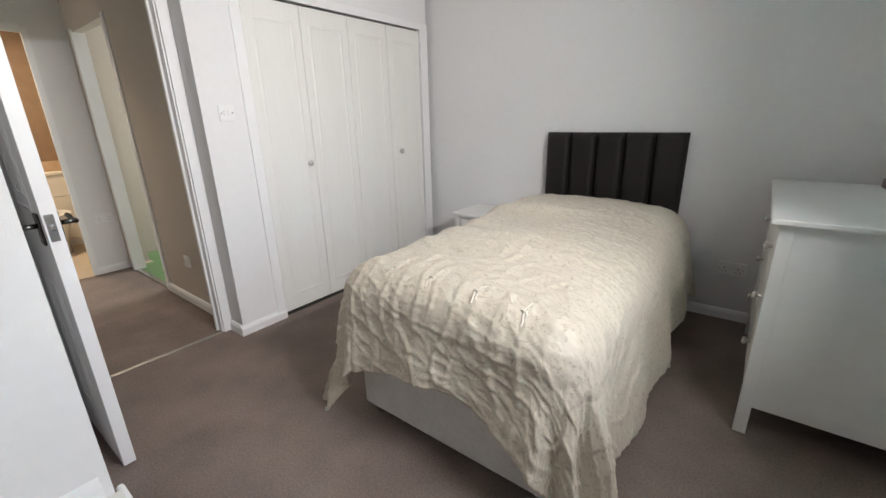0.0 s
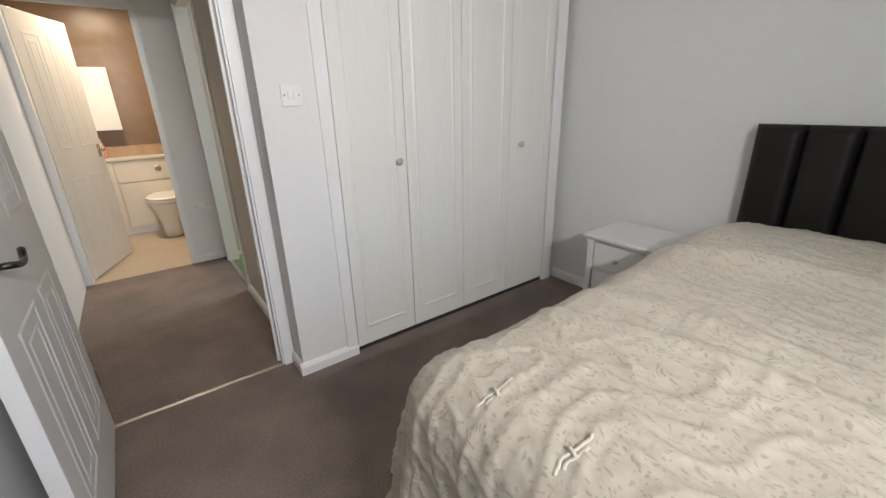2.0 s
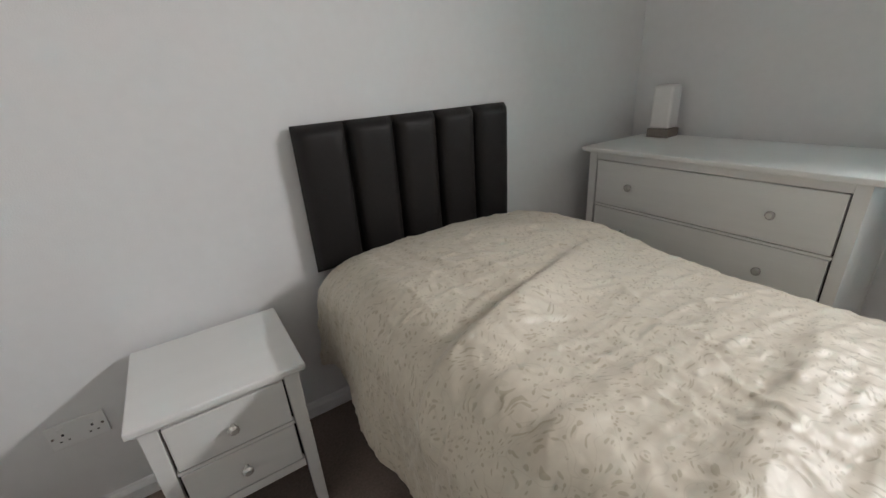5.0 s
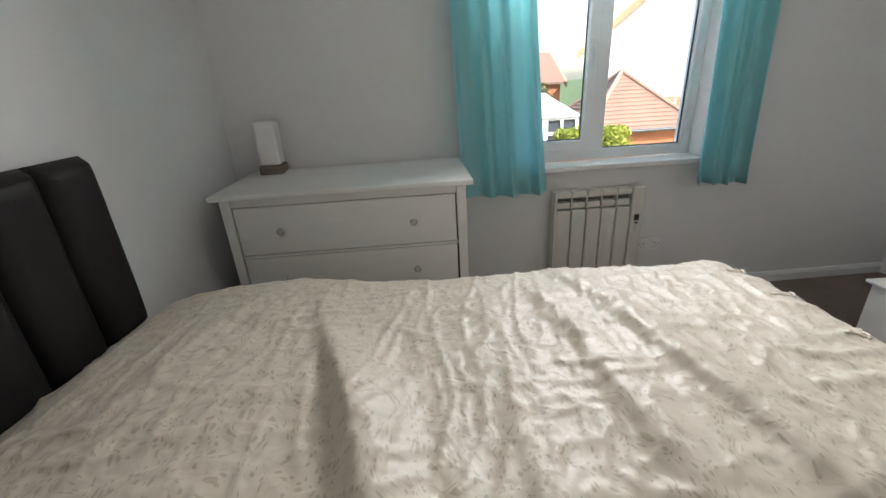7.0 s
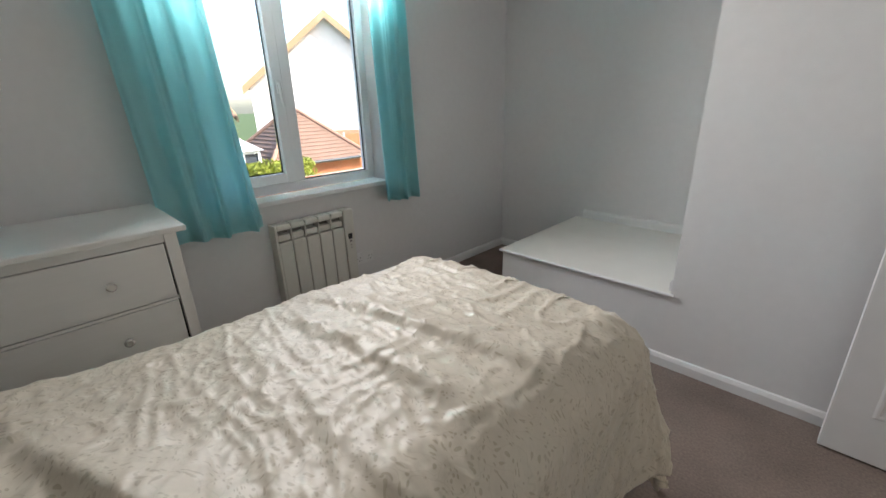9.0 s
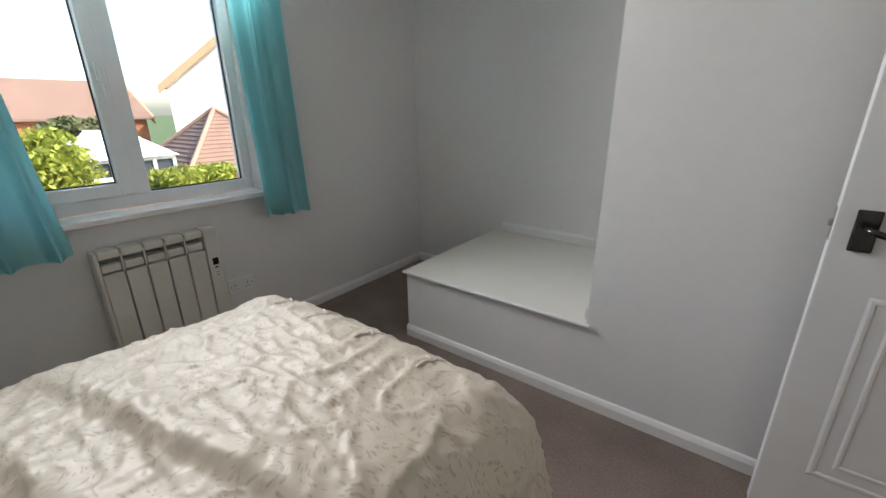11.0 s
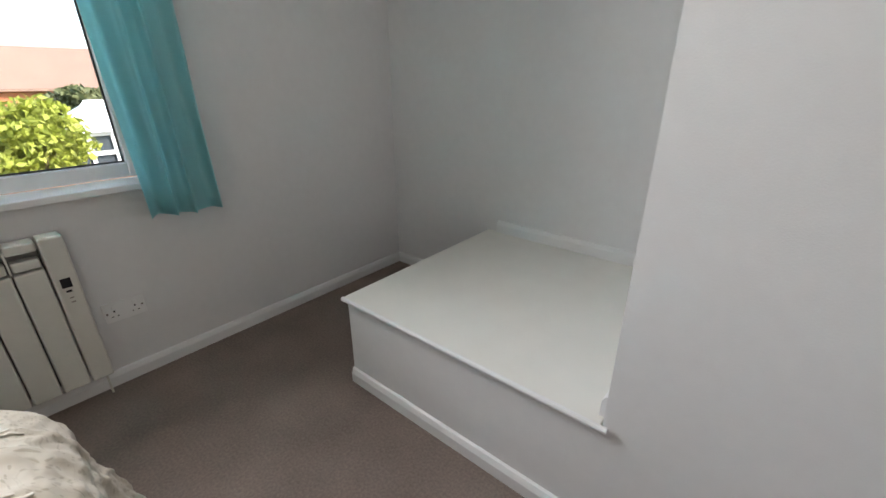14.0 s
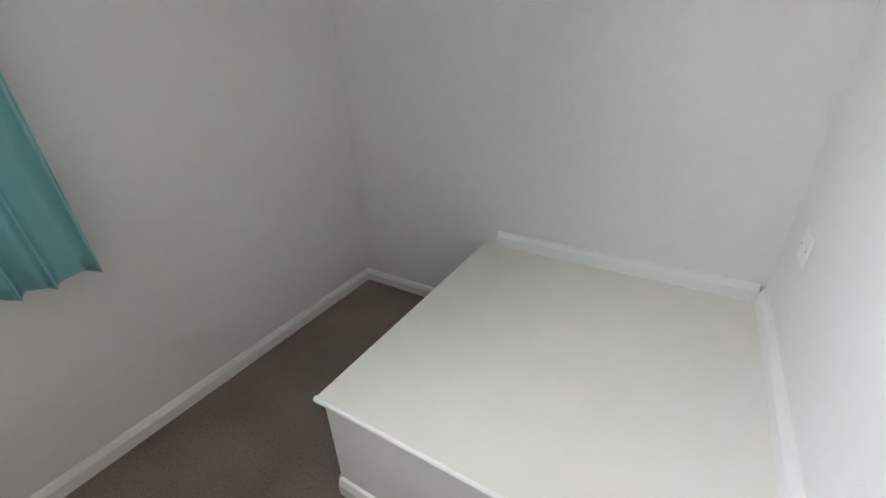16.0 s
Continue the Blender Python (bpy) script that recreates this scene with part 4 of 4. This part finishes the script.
def gable_house(name, label, x0, x1, y0, y1, eave, ridge, over=0.35, wall_mat=None):
    """Ridge runs along x; the gable faces -x."""
    th = thing(name, (x0 + x1) / 2, (y0 + y1) / 2, GZ, label, "house")
    ym = (y0 + y1) / 2
    bm = bmesh.new()
    prof = [(y0, GZ), (y1, GZ), (y1, eave), (ym, ridge), (y0, eave)]
    ra = [bm.verts.new((x0, y, z)) for y, z in prof]
    rb = [bm.verts.new((x1, y, z)) for y, z in prof]
    for k in range(5):
        bm.faces.new((ra[k], ra[(k + 1) % 5], rb[(k + 1) % 5], rb[k]))
    bm.faces.new(ra)
    bm.faces.new(rb[::-1])
    bmesh.ops.recalc_face_normals(bm, faces=bm.faces)
    w = part("wall", bm, wall_mat or M_RENDER, th)
    w.matrix_parent_inverse = th.matrix_world.inverted()
    for s, ye in ((1, y1), (-1, y0)):
        sl = (ridge - eave) / (ym - ye)
        a, b = Vector((0, ye + s * over, eave - abs(sl) * over)), Vector((0, ym, ridge))
        for nm, mt, xa, xb, lo, hi in (("roof", M_ROOFTILE, x0 - 0.3, x1 + 0.3, 0.04, 0.16), ("bargeboard", M_BARGE, x0 - 0.42, x0 - 0.301, -0.26, 0.17)):
            bm = bmesh.new()
            vs = [bm.verts.new((x, p.y, p.z + o)) for x in (xa, xb) for p, o in ((a, lo), (b, lo), (b, hi), (a, hi))]
            for q in ((0, 1, 2, 3), (7, 6, 5, 4), (0, 4, 5, 1), (1, 5, 6, 2), (2, 6, 7, 3), (3, 7, 4, 0)):
                bm.faces.new([vs[k] for k in q])
            bmesh.ops.recalc_face_normals(bm, faces=bm.faces)
            o = part(nm, bm, mt, th)
            o.matrix_parent_inverse = th.matrix_world.inverted()
    return th


gable = gable_house("gabled_house", "tall white-rendered gabled house with pale timber bargeboards", 24.3, 34, -19.75, -10.55, 2.65, 6.35)
gable.matrix_world = pose(24.3 + 4.85 * math.cos(radians(-30)), -15.15 + 4.85 * math.sin(radians(-30)), GZ, 0, 0, -30)
far = gable_house("far_house", "distant house with a brown tiled roof", 34, 50, -9, -1, 0.9, 3.0, wall_mat=M_BRICK)
far.matrix_world = pose(37, -4, GZ, 0, 0, 90)

# hip-roofed bungalow with courses of tiles
bung = thing("bungalow", 20, -9.7, GZ, "orange brick bungalow with a brown pyramid tiled roof", "house")
CX, CY, HW, EZ, PZ = 20.0, -10.3, 2.45, -0.95, 1.30


def in_bung(o, owner=None):
    o.matrix_parent_inverse = (owner or bung).matrix_world.inverted()
    return o


in_bung(part("wall", boxes((CX - 2.1, CX + 2.1, CY - 2.1, CY + 2.1, GZ, EZ + 0.02)), M_BRICK, bung))
in_bung(part("soffit", boxes((CX - HW + 0.03, CX + HW - 0.03, CY - HW + 0.03, CY + HW - 0.03, EZ - 0.08, EZ - 0.005)), M_CONSWHITE, bung))
bm = bmesh.new()
courses = 15
for k in range(courses):
    h0, h1 = HW * (1 - k / courses), HW * (1 - (k + 1) / courses) - 0.03
    z0 = EZ + (PZ - EZ) * k / courses + 0.035
    z1 = EZ + (PZ - EZ) * (k + 1) / courses
    h1 = max(h1, 0.01)
    r0 = [bm.verts.new((CX + sx * h0, CY + sy * h0, z)) for z in (z0 - 0.035,) for sx, sy in ((-1, -1), (1, -1), (1, 1), (-1, 1))]
    r1 = [bm.verts.new((CX + sx * h0, CY + sy * h0, z0)) for sx, sy in ((-1, -1), (1, -1), (1, 1), (-1, 1))]
    r2 = [bm.verts.new((CX + sx * h1, CY + sy * h1, z1)) for sx, sy in ((-1, -1), (1, -1), (1, 1), (-1, 1))]
    for a, b in ((r0, r1), (r1, r2)):
        for j in range(4):
            bm.faces.new((a[j], a[(j + 1) % 4], b[(j + 1) % 4], b[j]))
bmesh.ops.recalc_face_normals(bm, faces=bm.faces)
in_bung(part("roof", bm, M_ROOFTILE, bung))
for sx, sy in ((-1, -1), (1, -1), (1, 1), (-1, 1)):
    in_bung(part("hip_ridge", rod(bmesh.new(), (CX + sx * HW, CY + sy * HW, EZ + 0.05), (CX, CY, PZ + 0.06), 0.09, n=8), M_RIDGE, bung))
for y in (CY - HW - 0.06, CY + HW + 0.06):
    in_bung(part("gutter", rod(bmesh.new(), (CX - HW, y, EZ), (CX + HW, y, EZ), 0.06, n=8), M_DARKGLASS, bung))
in_bung(part("gutter", rod(bmesh.new(), (CX - HW - 0.06, CY - HW, EZ), (CX - HW - 0.06, CY + HW, EZ), 0.06, n=8), M_DARKGLASS, bung))
in_bung(part("downpipe", rod(bmesh.new(), (CX - 0.4, CY - 2.4, GZ), (CX - 0.4, CY - 2.4, EZ + 1.0), 0.05, n=8), M_CONSWHITE, bung))
wing = in_bung(part("wing_wall", boxes((CX + 0.5, CX + 8, CY - 9, CY - 2.1, GZ, -0.1)), M_BRICK, bung))

cons = thing("conservatory", 17.5, -6, GZ, "white conservatory with pale glazed pitched roof", "conservatory")


def in_cons(o):
    o.matrix_parent_inverse = cons.matrix_world.inverted()
    return o


KX, KY0, KY1, KE, KR = 17.0, -7.3, -4.2, -0.17, 0.60
in_cons(part("dwarf_wall", boxes((KX, KX + 2.4, KY0, KY1, GZ, -1.9)), M_BRICK, cons))
in_cons(part("inside", boxes((KX + 0.08, KX + 2.3, KY0 + 0.08, KY1 - 0.08, -1.9, KE)), M_DARKGLASS, cons))
for k in range(6):
    y = KY0 + (KY1 - KY0 - 0.1) * k / 5
    in_cons(part("post", boxes((KX, KX + 0.1, y, y + 0.1, -1.9, KE)), M_CONSWHITE, cons))
for z in (-1.9, -0.85, KE - 0.12):
    in_cons(part("rail", boxes((KX + 0.005, KX + 0.095, KY0 + 0.1, KY1 - 0.1, z, z + 0.12)), M_CONSWHITE, cons))
in_cons(part("door_panel", boxes((KX + 0.02, KX + 0.06, -6.0, -5.45, -1.78, KE - 0.12)), M_CONSWHITE, cons))
bm = bmesh.new()
ring = [(KX - 0.15, KY0 - 0.1), (KX - 0.15, KY1 + 0.1), (KX + 2.4, KY1 + 0.1), (KX + 2.4, KY0 - 0.1)]
lo = [bm.verts.new((x, y, KE)) for x, y in ring]
hi = [bm.verts.new((KX + 1.1, y, KR)) for y in (KY0 + 1.0, KY1 - 1.0)]
for q in ((lo[0], lo[1], hi[1], hi[0]), (lo[1], lo[2], hi[1]), (lo[2], lo[3], hi[0], hi[1]), (lo[3], lo[0], hi[0]), (lo[3], lo[2], lo[1], lo[0])):
    bm.faces.new(q)
bmesh.ops.recalc_face_normals(bm, faces=bm.faces)
in_cons(part("roof", bm, M_CONSROOF, cons))
for k in range(7):
    y = KY0 + (KY1 - KY0) * k / 6
    in_cons(part("glazing_bar", rod(bmesh.new(), (KX - 0.15, y, KE + 0.02), (KX + 1.1, min(max(y, KY0 + 1), KY1 - 1), KR + 0.02), 0.03, n=6), M_CONSWHITE, cons))
in_cons(part("ridge", rod(bmesh.new(), (KX + 1.1, KY0 + 1.0, KR + 0.03), (KX + 1.1, KY1 - 1.0, KR + 0.03), 0.06, n=6), M_CONSWHITE, cons))

# garden wall of brick, the bricks nearest the window as pieces
gw = tagged(part("garden_wall", boxes((12.6, 12.8, -12, 6, GZ, -0.70)), M_MORTAR), "low orange brick garden wall", "wall", kind="structure")


def leaf_plant(name, label, category, centre, size, leaves, mat, leaf=0.09, seed=1, group=""):
    """Twigs fanning up from the ground with a crown of single leaves, uneven outline."""
    rnd = random.Random(seed)
    th = thing(name, centre[0], centre[1], GZ, label, category, group)
    top = centre[2] - GZ
    bm = bmesh.new()
    for k in range(9):
        a = rnd.uniform(0, 6.28)
        rod(bm, (0.1 * math.cos(a), 0.1 * math.sin(a), 0), (size[0] * 0.6 * math.cos(a), size[1] * 0.6 * math.sin(a), top + size[2] * rnd.uniform(-0.2, 0.5)), 0.05, 0.012, 6)
    part("stem", bm, M_TWIG, th)
    verts, faces = [], []
    lumps = [(rnd.uniform(-0.7, 0.7), rnd.uniform(-0.7, 0.7), rnd.uniform(-0.6, 0.6), rnd.uniform(0.3, 0.55)) for _ in range(22)]
    for k in range(leaves):
        lx, ly, lz, lr = rnd.choice(lumps)
        d = Vector((rnd.gauss(0, 1), rnd.gauss(0, 1), rnd.gauss(0, 1))).normalized() * lr * rnd.uniform(0.55, 1.1)
        c = Vector(((lx + d.x) * size[0], (ly + d.y) * size[1], top + (lz + d.z) * size[2]))
        u = Vector((rnd.gauss(0, 1), rnd.gauss(0, 1), rnd.gauss(0, 1))).normalized()
        w = u.cross(Vector((rnd.gauss(0, 1), rnd.gauss(0, 1), rnd.gauss(0, 1)))).normalized()
        L = leaf * rnd.uniform(0.6, 1.3)
        n = len(verts)
        verts += [c - u * L, c + w * L * 0.45, c + u * L, c - w * L * 0.45 + u.cross(w) * L * 0.2]
        faces += [(n, n + 1, n + 2), (n, n + 2, n + 3)]
    me = bpy.data.meshes.new("crown")
    me.from_pydata(verts, [], faces)
    me.materials.append(mat)
    o = new("crown", me)
    o.parent = th
    return th


leaf_plant("garden_shrub", "tall yellow-green shrub behind the garden wall", "shrub", (14.0, -3.0, -0.15), (1.0, 1.35, 1.1), 9000, M_LEAF, seed=2, leaf=0.11)
leaf_plant("garden_shrub", "low yellow-green shrub by the conservatory", "shrub", (14.0, -6.5, -0.72), (0.8, 1.05, 0.5), 7000, M_LEAF, seed=5)
leaf_plant("garden_hedge", "yellow-green hedge along the garden wall", "hedge", (13.7, 1.2, -0.3), (0.8, 3.0, 0.9), 14000, M_LEAF, seed=6, leaf=0.12)
leaf_plant("garden_tree", "dull green tree beyond the conservatory", "tree", (26.0, -7.3, 0.2), (2.0, 1.8, 1.1), 9000, M_TREELEAF, seed=9, leaf=0.16)

brick_me = None
for r in range(5):
    for c in range(60):
        y = -7.2 + c * 0.235 + (0.117 if r % 2 else 0)
        z = -0.76 - r * 0.075
        if brick_me is None:
            o = part("brick", boxes((-0.006, 0.10, -0.1075, 0.1075, -0.0325, 0.0325), bevel=0.004), M_BRICK, gw)
            brick_me = o.data
        else:
            o = new("brick", brick_me)
            o.parent = gw
        o.location = (12.594, y, z + 0.03)
